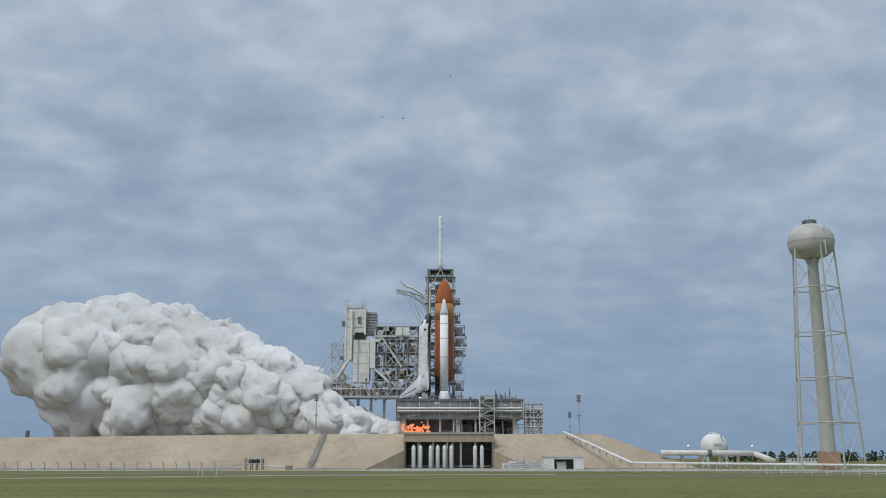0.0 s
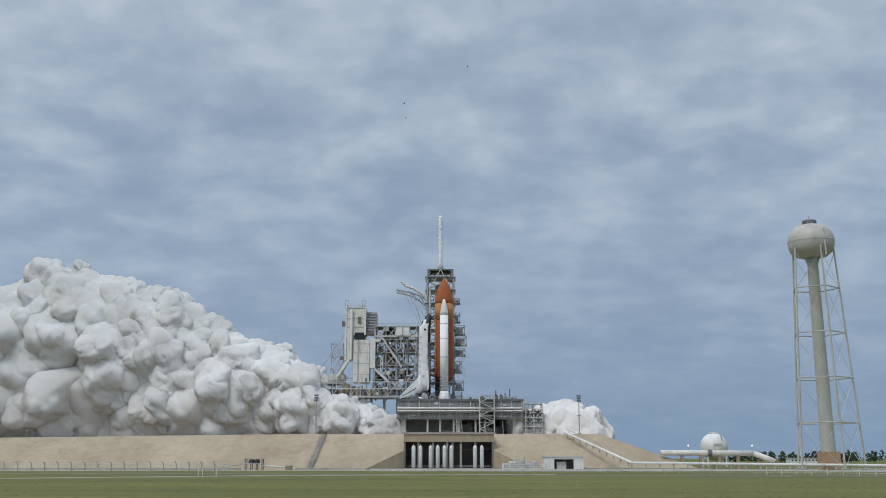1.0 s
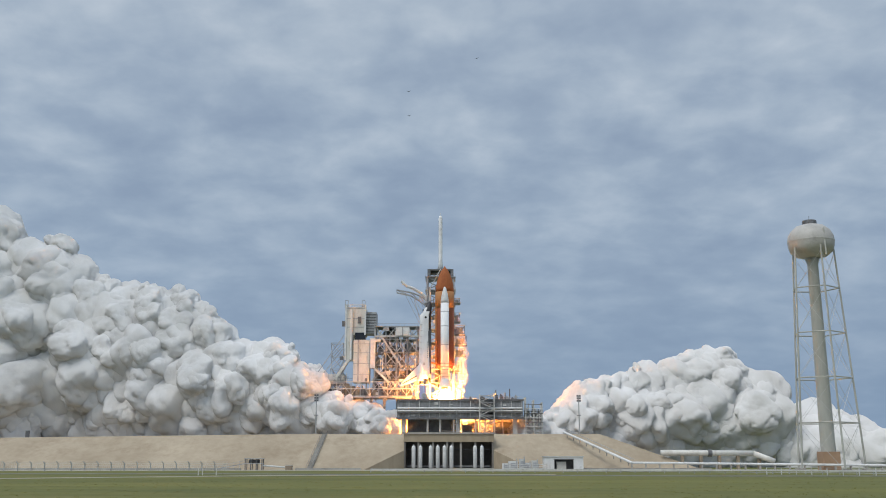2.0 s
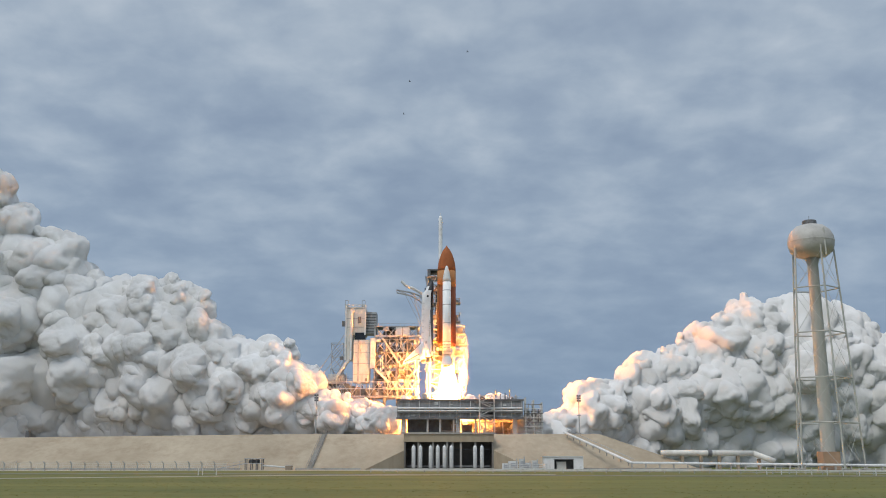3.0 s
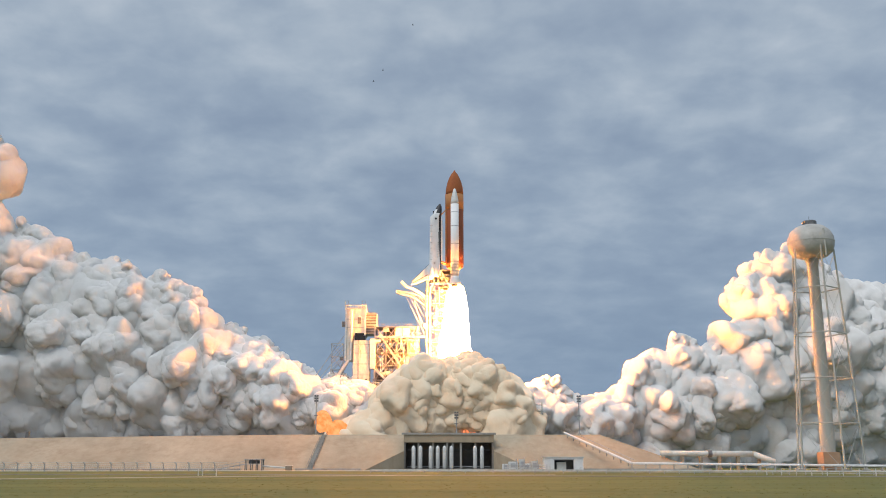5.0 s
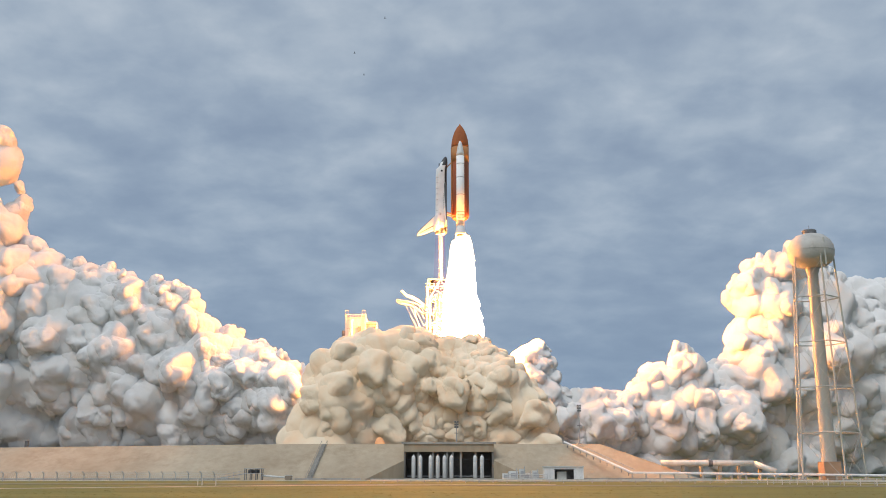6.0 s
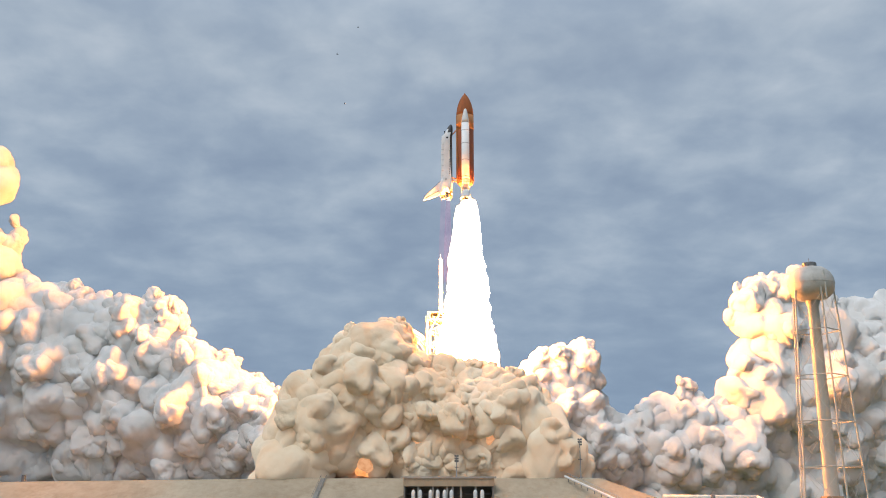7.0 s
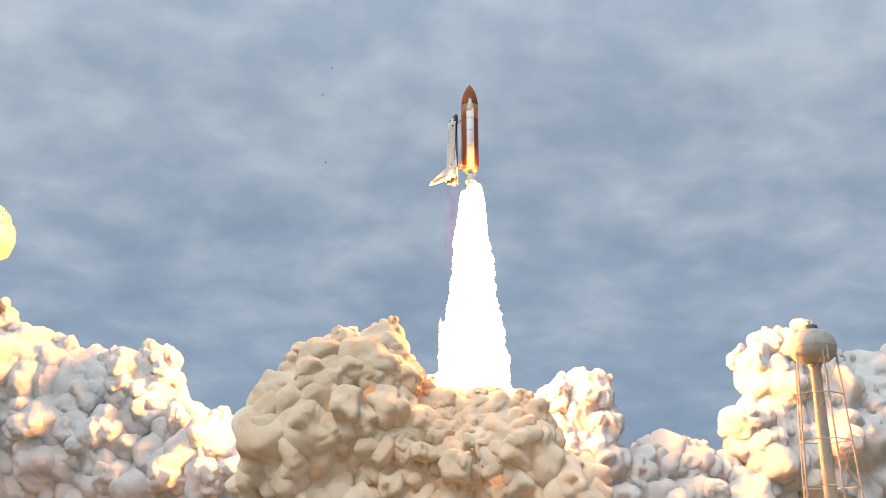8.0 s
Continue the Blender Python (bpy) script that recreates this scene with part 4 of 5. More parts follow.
def build_slope_things():
    # steps up the slope
    s = thing("slope_stair", -50, 361, 0, "narrow grey concrete stair with rails up the mound", "stairs")
    for i in range(30):
        y, z = i * 26 / 30, i * 13.5 / 30
        x = 2.4 * i / 30
        part("step", box(B(), x - 0.1, x + 1.8, y - 0.2, y + 1.0, max(0, z - 0.3), z + 0.45), M_CONC_G, s)
    for x in (-0.2, 1.9):
        part("handrail", bar(B(), (x, 0, 1.3), (x + 2.4, 26, 14.8), 0.1), M_STEEL_D, s)
        for i in range(7):
            part("baluster", bar(B(), (x + 0.4 * i, i * 4.3, i * 2.25), (x + 0.4 * i, i * 4.3, i * 2.25 + 1.3), 0.08), M_STEEL_D, s)
    # the frame at the foot of the slope
    k = thing("valve_shelter", -71.5, 356, 0, "small dark steel framed valve shelter with ramp", "shelter")
    for x in (0, 2, 4, 6):
        for y in (0, 3):
            part("post", box(B(), x - 0.15, x + 0.15, y - 0.15, y + 0.15, 0, 3.9), M_STEEL_D, k)
    part("roof", box(B(), -0.4, 6.4, -0.4, 3.4, 3.9, 4.15), M_STEEL, k)
    part("deck", box(B(), -0.2, 6.2, -0.2, 3.2, 2.2, 2.4), M_STEEL, k)
    part("tank", tube(B(), (1, 1.5, 3.1), (5, 1.5, 3.1), 0.65, None, 12), M_STEEL_D, k)
    part("ramp", bar(B(), (0, 0, 2.3), (-11, -1, 0.3), 0.3), M_STEEL, k)
    part("ramp_rail", bar(B(), (0, 0, 3.4), (-11, -1, 1.3), 0.12), M_STEEL, k)
    for i in range(6):
        part("strut", bar(B(), (-2 * i, -0.2 * i, 3.3 - 0.38 * i), (-2 * i, -0.2 * i, 0), 0.12), M_STEEL, k)
    part("outlet_pipe", tube(B(), (6, 1, 1.6), (17, 1, 0.8), 0.3, None, 8), M_STEEL_L, k)
    r = thing("rubble_box", -57, 356, 0, "rusty brown low steel box beside a pipe", "box")
    part("body", box(B(), 0, 2.4, 0, 2, 0, 1.6), M_RUST, r)
    part("lid", box(B(), -0.1, 2.5, -0.1, 2.1, 1.6, 1.75), M_CREAM, r)
    # low retaining kerb along the foot
    part_k = thing("kerb", 0, 0, 0, "pale concrete kerb at the foot of the mound", "kerb", kind="structure")
    for xa, xb in ((-175, -74), (-54, -30), (35, 98)):
        part("kerb_stone", box(B(), xa, xb, 359.6, 360.8, 0, 0.7), M_CONC_G, part_k)


def light_pole(x, y, z, h, label):
    p = thing("floodlight_pole", x, y, z, label, "light pole", "floodlight poles on the pad")
    part("mast", tube(B(), (0, 0, 0), (0, 0, h), 0.28, 0.16, 8), M_STEEL, p)
    part("base", box(B(), -0.6, 0.6, -0.6, 0.6, 0, 0.6), M_CONC_G, p)
    for k in range(3):
        zz = h - 0.4 - 1.0 * k
        part("lamp_bracket", box(B(), -0.75, 0.75, -0.12, 0.12, zz, zz + 0.2), M_STEEL_D, p)
        for dx in (-0.5, 0.5):
            part("floodlight", box(B(), dx - 0.32, dx + 0.32, -0.55, -0.1, zz - 0.15, zz + 0.55), M_STEEL_D, p)
    part("platform", box(B(), -0.8, 0.8, -0.4, 0.4, h * 0.48, h * 0.48 + 0.2), M_STEEL_D, p)
    return p


def build_yard():
    light_pole(-51.3, 394, PAD, 15.8, "slim grey floodlight pole on the pad edge")
    light_pole(55.0, 394, PAD, 15.6, "slim grey floodlight pole above the slope")
    light_pole(65.0, 500, PAD, 13.5, "distant slim floodlight pole behind the pad")
    light_pole(5.4, 392, PAD, 9.0, "short grey lamp pole over the bunker")
    q = thing("warning_post", -172, 405, 12.0, "short dark post on the mound crest", "post")
    part("shaft", box(B(), -0.7, 0.7, -0.5, 0.5, 0, 3.2), M_STEEL_D, q)
    part("cap", box(B(), -0.8, 0.8, -0.6, 0.6, 3.2, 3.4), M_STEEL, q)
    # white shed with an open dark bay
    s = thing("shed", 43.2, 352, 0, "small flat-roofed white shed with a dark open bay", "shed")
    for a, b, z0, z1 in ((-7, -3.4, 0, 4.6), (3.5, 7, 0, 4.6), (-3.4, 3.5, 3.8, 4.6)):
        part("front_wall", box(B(), a, b, 0, 0.3, z0, z1), M_WHITE, s)
    part("rear_wall", box(B(), -7, 7, 5.7, 6, 0, 4.6), M_WHITE, s)
    for x in (-7, 6.7):
        part("side_wall", box(B(), x, x + 0.3, 0.3, 5.7, 0, 4.6), M_WHITE, s)
    part("roof", box(B(), -7.3, 7.3, -0.3, 6.3, 4.6, 4.9), M_STEEL_L, s)
    part("inner_cabinet", box(B(), -2.4, 1.0, 1.5, 2.6, 0, 3.0), M_CREAM, s)
    part("inner_wall", box(B(), -6.6, 6.6, 4.5, 4.7, 0, 4.6), M_STEEL_D, s)
    part("bay_frame", box(B(), -3.6, 3.7, -0.08, 0.0, 3.7, 3.95), M_STEEL_D, s)
    # pumps, cabinets and pipes beside the bunker
    rnd = random.Random(21)
    for x, w, h in ((22.5, 1.2, 2.4), (25.2, 1.6, 3.2), (28.4, 1.0, 4.0), (30.2, 1.4, 2.6), (33.0, 1.1, 3.4)):
        u = thing("pump_unit", x, 353, 0, "pale grey pump cabinet with pipes beside the bunker", "equipment", "pump units")
        part("cabinet", box(B(), -w, w, 0, 2.0, 0, h), M_WHITE if w > 1.15 else M_STEEL_L, u)
        part("panel", box(B(), -w * 0.6, w * 0.5, -0.06, 0, h * 0.3, h * 0.8), M_STEEL, u)
        part("pipe", tube(B(), (w * 0.7, -0.4, 0), (w * 0.7, -0.4, h + rnd.uniform(0.3, 1.2)), 0.14, None, 8), M_STEEL, u)
        part("plinth", box(B(), -w - 0.2, w + 0.2, -0.5, 2.2, 0, 0.2), M_CONC_G, u)
    f = thing("pipe_rack", 36, 350.5, 0, "tangle of thin grey pipes on a low rack", "pipe rack")
    for z in (0.6, 1.2, 2.0):
        part("pipe", tube(B(), (-14, 0, z), (1, 0, z), 0.12, None, 6), M_STEEL_L, f)
    for x in (-14, -10, -6, -2, 1):
        part("stand", box(B(), x - 0.1, x + 0.1, 0.15, 0.4, 0, 2.3), M_STEEL, f)
    # lamps and low buildings far off
    for x, y in ((150, 600), (189, 600)):
        l = thing("street_lamp", x, y, 0, "distant lit lamp on a thin pole", "street lamp", "far lamps")
        part("pole", tube(B(), (0, 0, 0), (0, 0, 11.2), 0.15, 0.1, 6), M_STEEL, l)
        part("lamp", lathe(B(), [(0.15, 11.2), (0.4, 11.3), (0.4, 11.8), (0.15, 12.0)], 10), M_LAMP, l)
    for x, y, w, h in ((316, 860, 12, 3.6),):
        hse = thing("low_building", x, y, 0, "long pale low building among distant trees", "building")
        part("wall", box(B(), -w, w, 0, 12, 0, h), M_WHITE, hse)
        part("roof", box(B(), -w - 0.5, w + 0.5, -0.5, 12.5, h, h + 0.7), M_STEEL, hse)
        for k in range(8):
            xx = -w + (k + 0.5) * w / 4
            part("window", box(B(), xx - 0.8, xx + 0.8, -0.06, 0, h * 0.4, h * 0.75), M_GLASS, hse)


def build_woods():
    rnd = random.Random(31)
    verts, faces = [], []

    def clump(c, r):
        n = len(verts)
        ring = [rnd.uniform(0.7, 1.25) for _ in range(10)]
        pts = [(0, 0, 1), (0, 0, -0.8)] + [(math.cos(a), math.sin(a), rnd.uniform(-0.3, 0.4)) for a in (i * math.pi / 4 for i in range(8))]
        for p, k in zip(pts, ring):
            verts.append((c[0] + p[0] * r * k, c[1] + p[1] * r * k, c[2] + p[2] * r * k))
        for i in range(8):
            a, b = n + 2 + i, n + 2 + (i + 1) % 8
            faces.append((n, a, b))
            faces.append((n + 1, b, a))
    for i in range(120):
        x, y = rnd.uniform(270, 560), rnd.uniform(880, 980)
        h = rnd.uniform(5.5, 10.5) + (1.5 if x > 395 else 0)
        for _ in range(34):
            a, d = rnd.uniform(0, 6.28), rnd.uniform(0, 1) ** 0.5
            z = rnd.uniform(0.15, 1.0) * h
            k = 3.8 * math.sin(math.pi * (0.15 + 0.8 * z / h))
            clump((x + d * k * math.cos(a), y + d * k * math.sin(a), z), rnd.uniform(0.5, 1.2))
    me = bpy.data.meshes.new("woods")
    me.from_pydata(verts, [], faces)
    me.materials.append(M_LEAF)
    tagged(new("woods", me), "dark green line of distant scrub trees", "trees", kind="stuff")
    # tufts of longer grass
    verts, faces = [], []
    for i in range(4000):
        y = 100 + 190 * rnd.random() ** 1.3
        x = rnd.uniform(-0.52, 0.52) * y
        h, w, a = rnd.uniform(0.04, 0.11), rnd.uniform(0.03, 0.08), rnd.uniform(0, 3.14)
        n = len(verts)
        dx, dy = math.cos(a) * w, math.sin(a) * w
        for k in range(3):
            o = (k - 1) * w * 3
            verts.extend(((x + o - dx, y - dy, 0), (x + o + dx, y + dy, 0), (x + o + rnd.uniform(-0.15, 0.15), y + rnd.uniform(-0.1, 0.1), h)))
            faces.append((n, n + 1, n + 2))
            n += 3
    me = bpy.data.meshes.new("grass_tufts")
    me.from_pydata(verts, [], faces)
    me.materials.append(M_STRAW)
    tagged(new("grass_tufts", me), "scattered longer olive grass blades on the field", "grass", kind="stuff")


def build_bird():
    b = thing("bird", 0, 140, 40, "small dark bird gliding high before the clouds", "bird", "birds over the pad")
    b.scale = (0.6, 0.6, 0.6)
    bm = lathe(B(), [(0.02, -0.26), (0.07, -0.1), (0.08, 0.06), (0.04, 0.2), (0.01, 0.26)], 8)
    bmesh.ops.rotate(bm, verts=bm.verts, cent=(0, 0, 0), matrix=Matrix.Rotation(radians(90), 3, "Y"))
    part("body", bm, M_BIRD, b, smooth=True)
    for s in (-1, 1):
        bm = prism(B(), [(-0.09, 0), (0.1, 0), (0.06, s * 0.32), (-0.1, s * 0.6)], "z", -0.012, 0.012)
        part("wing", bm, M_BIRD, b).matrix_basis = pose(0, 0, 0.04, s * 24, 0, 0)
    part("tail", prism(B(), [(-0.22, -0.03), (-0.22, 0.03), (-0.38, 0.09), (-0.38, -0.09)], "z", -0.01, 0.01), M_BIRD, b)
    return [b] + [copy_thing(b, pose(0, 140, 40)) for _ in range(2)]


build_fences()
build_slope_things()
build_yard()
build_woods()
birds = build_bird()

# ---- water tower and pipelines ----


def build_water_tower():
    w = thing("water_tower", 132.6, 338, 0, "tall cream water tower with round tank on slanting legs", "water tower")
    part("tank", lathe(B(), [(2.6, 74.3), (5.2, 75.0), (7.2, 76.6), (7.9, 78.6), (8.05, 80.4), (7.9, 82.0), (6.9, 84.2), (4.9, 86.0), (2.6, 86.7)], 40), M_TANK, w, "pale round flattened tank", True)
    part("cap", lathe(B(), [(2.5, 86.5), (2.5, 88.0), (2.2, 88.3), (0.4, 88.6)], 20), M_STEEL_D, w, "dark round roof hatch")
    part("aerial", tube(B(), (0, 0, 88.5), (0, 0, 90), 0.08, None, 5), M_STEEL_D, w)
    part("tank_band", lathe(B(), [(8.08, 80.0), (8.12, 80.3), (8.08, 80.6)], 40), M_TANK, w)
    part("column", lathe(B(), [(2.6, 0), (2.45, 6), (1.85, 72), (2.6, 74.4)], 24), M_TOWER, w, "cream tapering riser column", True)
    part("base_block", box(B(), -2.9, 2.9, -2.9, 2.9, 0, 6.4), M_BRICKISH, w, "orange-brown base house")
    part("overflow_pipe", tube(B(), (2.0, -7.2, 84), (2.0, -7.9, 74), 0.3, None, 8), M_TOWER, w)
    top, bot, a0 = 7.4, 11.7, radians(-15)
    legs = []
    for i in range(5):
        a = a0 + i * math.pi * 0.4
        d = Vector((math.cos(a), math.sin(a), 0))
        legs.append(d)
        part("leg", tube(B(), d * bot, d * top + Vector((0, 0, 78)), 0.34, 0.30, 10), M_TOWER, w)
        part("footing", box(B(), d.x * bot - 1, d.x * bot + 1, d.y * bot - 1, d.y * bot + 1, 0, 0.8), M_CONC_G, w)
    levels = [0, 16.1, 31.5, 47.2, 63.2, 76]
    for z0, z1 in zip(levels, levels[1:]):
        r0, r1 = (bot + (top - bot) * z / 78 for z in (z0, z1))
        for i in range(5):
            p, q = legs[i], legs[(i + 1) % 5]
            if z1 < 75:
                part("ring_beam", tube(B(), p * r1 + Vector((0, 0, z1)), q * r1 + Vector((0, 0, z1)), 0.22, None, 6), M_TOWER, w)
            for u, v in ((p, q), (q, p)):
                part("tie_rod", tube(B(), u * r0 + Vector((0, 0, z0)), v * r1 + Vector((0, 0, z1)), 0.06, None, 5), M_STEEL_L, w)


def build_pipes():
    p = thing("water_pipeline", 0, 0, 0, "long white pipe on supports running down the mound", "pipeline")
    # down the slope, then along the ground
    a, b, c = (47.5, 384, 14.2), (67.5, 352, 2.6), (175, 322, 1.6)
    part("sloping_pipe", tube(B(), a, b, 0.45, None, 10), M_WHITE, p)
    part("level_pipe", tube(B(), b, c, 0.42, None, 10), M_WHITE, p)
    part("handrail", bar(B(), (48.2, 383, 15.4), (68.2, 351, 3.8), 0.14), M_STEEL, p)
    for i in range(10):
        k = (i + 0.5) / 10
        q = Vector(a).lerp(Vector(b), k)
        part("support", bar(B(), q, q - Vector((0, 0, 1.6)), 0.25), M_STEEL_D, p)
        part("support", bar(B(), q + Vector((0.6, -0.8, 0)), q + Vector((0.7, -1, 1.2)), 0.1), M_STEEL, p)
    for i in range(24):
        q = Vector(b).lerp(Vector(c), i / 23)
        part("support", box(B(), q.x - 0.2, q.x + 0.2, q.y - 0.5, q.y + 0.5, 0, q.z - 0.2), M_CONC_G, p)
    d = thing("large_pipe", 100.5, 372, 0, "thick cream pipe on short concrete stands beyond the mound", "pipeline")
    part("pipe", tube(B(), (-18, 0, 6.2), (17, 0, 6.0), 1.05, None, 20), M_CREAM, d, smooth=True)
    part("elbow", tube(B(), (17, 0, 6.0), (24, -3, 3.0), 1.05, None, 20), M_CREAM, d, smooth=True)
    part("collar", tube(B(), (-0.3, 0, 6.1), (1.2, 0, 6.1), 1.35, None, 20), M_STEEL_D, d)
    for x in (-10, -3, 4, 11, 19):
        part("stand", box(B(), x - 0.5, x + 0.5, -0.8, 0.8, 0, 5.2 if x < 18 else 4.0), M_RUST, d)


def build_sphere():
    g = thing("storage_sphere", 132.6, 480, 0, "white spherical gas storage tank on legs in the distance", "storage tank")
    prof = [(6.6 * math.sin(math.pi * k / 16), 9.6 - 6.6 * math.cos(math.pi * k / 16)) for k in range(1, 16)]
    part("sphere", lathe(B(), prof, 32), M_WHITE, g, smooth=True)
    for i in range(8):
        a = i * math.pi / 4
        part("leg", tube(B(), (6.2 * math.cos(a), 6.2 * math.sin(a), 0), (6.2 * math.cos(a), 6.2 * math.sin(a), 9), 0.35, None, 8), M_WHITE, g)
    part("stair", bar(B(), (6.8, -2, 0), (2, -5.8, 15), 0.5), M_STEEL_L, g)
    part("top_platform", box(B(), -1.5, 1.5, -1.5, 1.5, 16.1, 16.5), M_WHITE, g)
    part("name_bar", box(B(), -2.2, 2.2, -6.75, -6.5, 10.2, 11.2), M_STEEL_L, g)


build_water_tower()
build_pipes()
build_sphere()

# ---- exhaust clouds, built of firm billows that drift ----


def cells(p, seed):
    """Distance to the nearest of random points, one in each unit cell."""
    base = np.floor(p).astype(np.int64)
    best = np.full(len(p), 9.0)
    for i in (-1, 0, 1):
        for j in (-1, 0, 1):
            for k in (-1, 0, 1):
                c = base + np.array((i, j, k))
                h = (c[:, 0] * 73856093) ^ (c[:, 1] * 19349663) ^ (c[:, 2] * 83492791) ^ (seed * 2654435761)
                d = np.zeros(len(p))
                for ax in range(3):
                    h = (h * 1103515245 + 12345) & 0x7FFFFFFF
                    d += (c[:, ax] + ((h >> 8) & 1023) / 1023.0 - p[:, ax]) ** 2
                best = np.minimum(best, d)
    return np.sqrt(best)


def dome(d, size):
    return np.sqrt(np.maximum(0.0, 1 - (d / size) ** 2))


def billow_mesh(seed, level, mat, relief=0.85):
    """A ball of unit size raised into lobes upon lobes, like a cauliflower."""
    bm = bmesh.new()
    bmesh.ops.create_icosphere(bm, subdivisions=level, radius=1.0)
    me = bpy.data.meshes.new("billow")
    bm.to_mesh(me)
    bm.free()
    co = np.empty(len(me.vertices) * 3)
    me.vertices.foreach_get("co", co)
    p = co.reshape(-1, 3)
    s = seed * 1.7
    q = p + 0.16 * np.stack([np.sin(3.1 * p[:, 1] + s) + np.sin(5.3 * p[:, 2] + 2 * s), np.sin(2.9 * p[:, 2] + 3 * s) + np.sin(5.9 * p[:, 0] + s),
                             np.sin(3.3 * p[:, 0] + s) + np.sin(4.7 * p[:, 1] + 4 * s)], 1)
    # an uneven body, rounded lobes on it, each set seated on the one before
    r = 0.62 + 0.55 * np.array([noise.noise(v) for v in p * 1.1 + seed * 3.7]) + 0.26 * dome(cells(q * 1.15 + seed * 11, seed), 1.1)
    q = q * r[:, None]
    for freq, amp, wave in ((2.4, 0.18, 0.06), (4.8, 0.095, 0.035), (9.5, 0.055, 0.02), (19.0, 0.024, 0.01))[:4 if level > 4 else 3]:
        q = q + wave * np.stack([np.sin(3 * freq * q[:, 1] + s), np.sin(3.3 * freq * q[:, 2] + s), np.sin(2.7 * freq * q[:, 0] + s)], 1)
        r += relief * amp * dome(cells(q * freq + seed * 5, seed + int(freq * 20)), 0.95)
    r /= np.quantile(r, 0.97)
    me.vertices.foreach_set("co", (p * r[:, None]).ravel())
    me.polygons.foreach_set("use_smooth", [True] * len(me.polygons))
    me.materials.append(mat)
    me.update()
    return me


WHITE_FINE = [billow_mesh(i, 5, M_STEAM) for i in range(8)]
WHITE_SMALL = [billow_mesh(i + 20, 4, M_STEAM) for i in range(6)]


def recoloured(meshes, mat):
    out = [me.copy() for me in meshes]
    for me in out:
        me.materials[0] = mat
    return out


GREY_FINE, GREY_SMALL = recoloured(WHITE_FINE, M_GREY), recoloured(WHITE_SMALL, M_GREY)
TAN_FINE = [billow_mesh(i + 40, 5, M_SMOKE, 0.5) for i in range(6)]
TAN_SMALL = [billow_mesh(i + 50, 4, M_SMOKE, 0.5) for i in range(4)]


def skyline(tables):
    """Height of a cloud's top over x and t, from outlines at a few times."""
    times = sorted(tables)

    def at(x, t):
        hs = [np.interp(x, *zip(*tables[k])) for k in times]
        return float(np.interp(t, times, hs))
    return at


LEFT_TOP = skyline({
    0.0: [(-220, 38), (-220, 50), (-210, 69), (-203, 77), (-185, 78), (-172, 86), (-145, 77), (-126, 81), (-112, 69), (-103, 71), (-81, 55), (-72, 58), (-66, 48), (-56, 46), (-52, 35), (-21, 19)],
    0.5: [(-243, 75), (-226, 84), (-198, 81), (-194, 92), (-188, 95), (-122, 84), (-118, 74), (-105, 71), (-89, 58), (-72, 58), (-67, 48), (-56, 47), (-53, 38), (-24, 21)],
    1.0: [(-250, 86), (-227, 93), (-222, 88), (-216, 98), (-196, 110), (-171, 96), (-122, 85), (-118, 76), (-105, 71), (-97, 63), (-73, 58), (-67, 48), (-56, 47), (-53, 35), (-37, 32), (-21, 22)],
    1.5: [(-253, 116), (-215, 117), (-206, 113), (-192, 117), (-185, 111), (-177, 97), (-138, 85), (-123, 85), (-120, 77), (-105, 73), (-97, 61), (-72, 59), (-67, 49), (-56, 48), (-52, 38), (-21, 23)],
    3.0: [(-257, 156), (-224, 152), (-209, 121), (-187, 121), (-185, 109), (-178, 99), (-166, 93), (-137, 96), (-114, 85), (-106, 67), (-90, 60), (-70, 60), (-67, 48), (-56, 48), (-48, 36), (-21, 26)],
    4.5: [(-259, 174), (-221, 163), (-215, 122), (-201, 123), (-192, 118), (-190, 109), (-183, 105), (-170, 107), (-156, 102), (-151, 93), (-136, 96), (-132, 90), (-117, 84), (-108, 71), (-82, 60), (-76, 52), (-59, 44), (-37, 41), (-24, 32)],
    6.0: [(-261, 193), (-230, 185), (-221, 169), (-215, 124), (-202, 120), (-196, 109), (-172, 110), (-162, 103), (-130, 95), (-119, 88), (-112, 76), (-96, 71), (-59, 49), (-24, 36)],
    7.0: [(-263, 199), (-239, 196), (-230, 189), (-225, 173), (-218, 126), (-203, 114), (-179, 116), (-167, 107), (-140, 109), (-130, 102), (-121, 84), (-105, 78), (-75, 56), (-64, 37), (-24, 34)],
    8.0: [(-266, 203), (-240, 198), (-234, 190), (-223, 130), (-170, 112), (-139, 115), (-130, 106), (-125, 85), (-103, 80), (-98, 69), (-89, 65), (-48, 56)]})
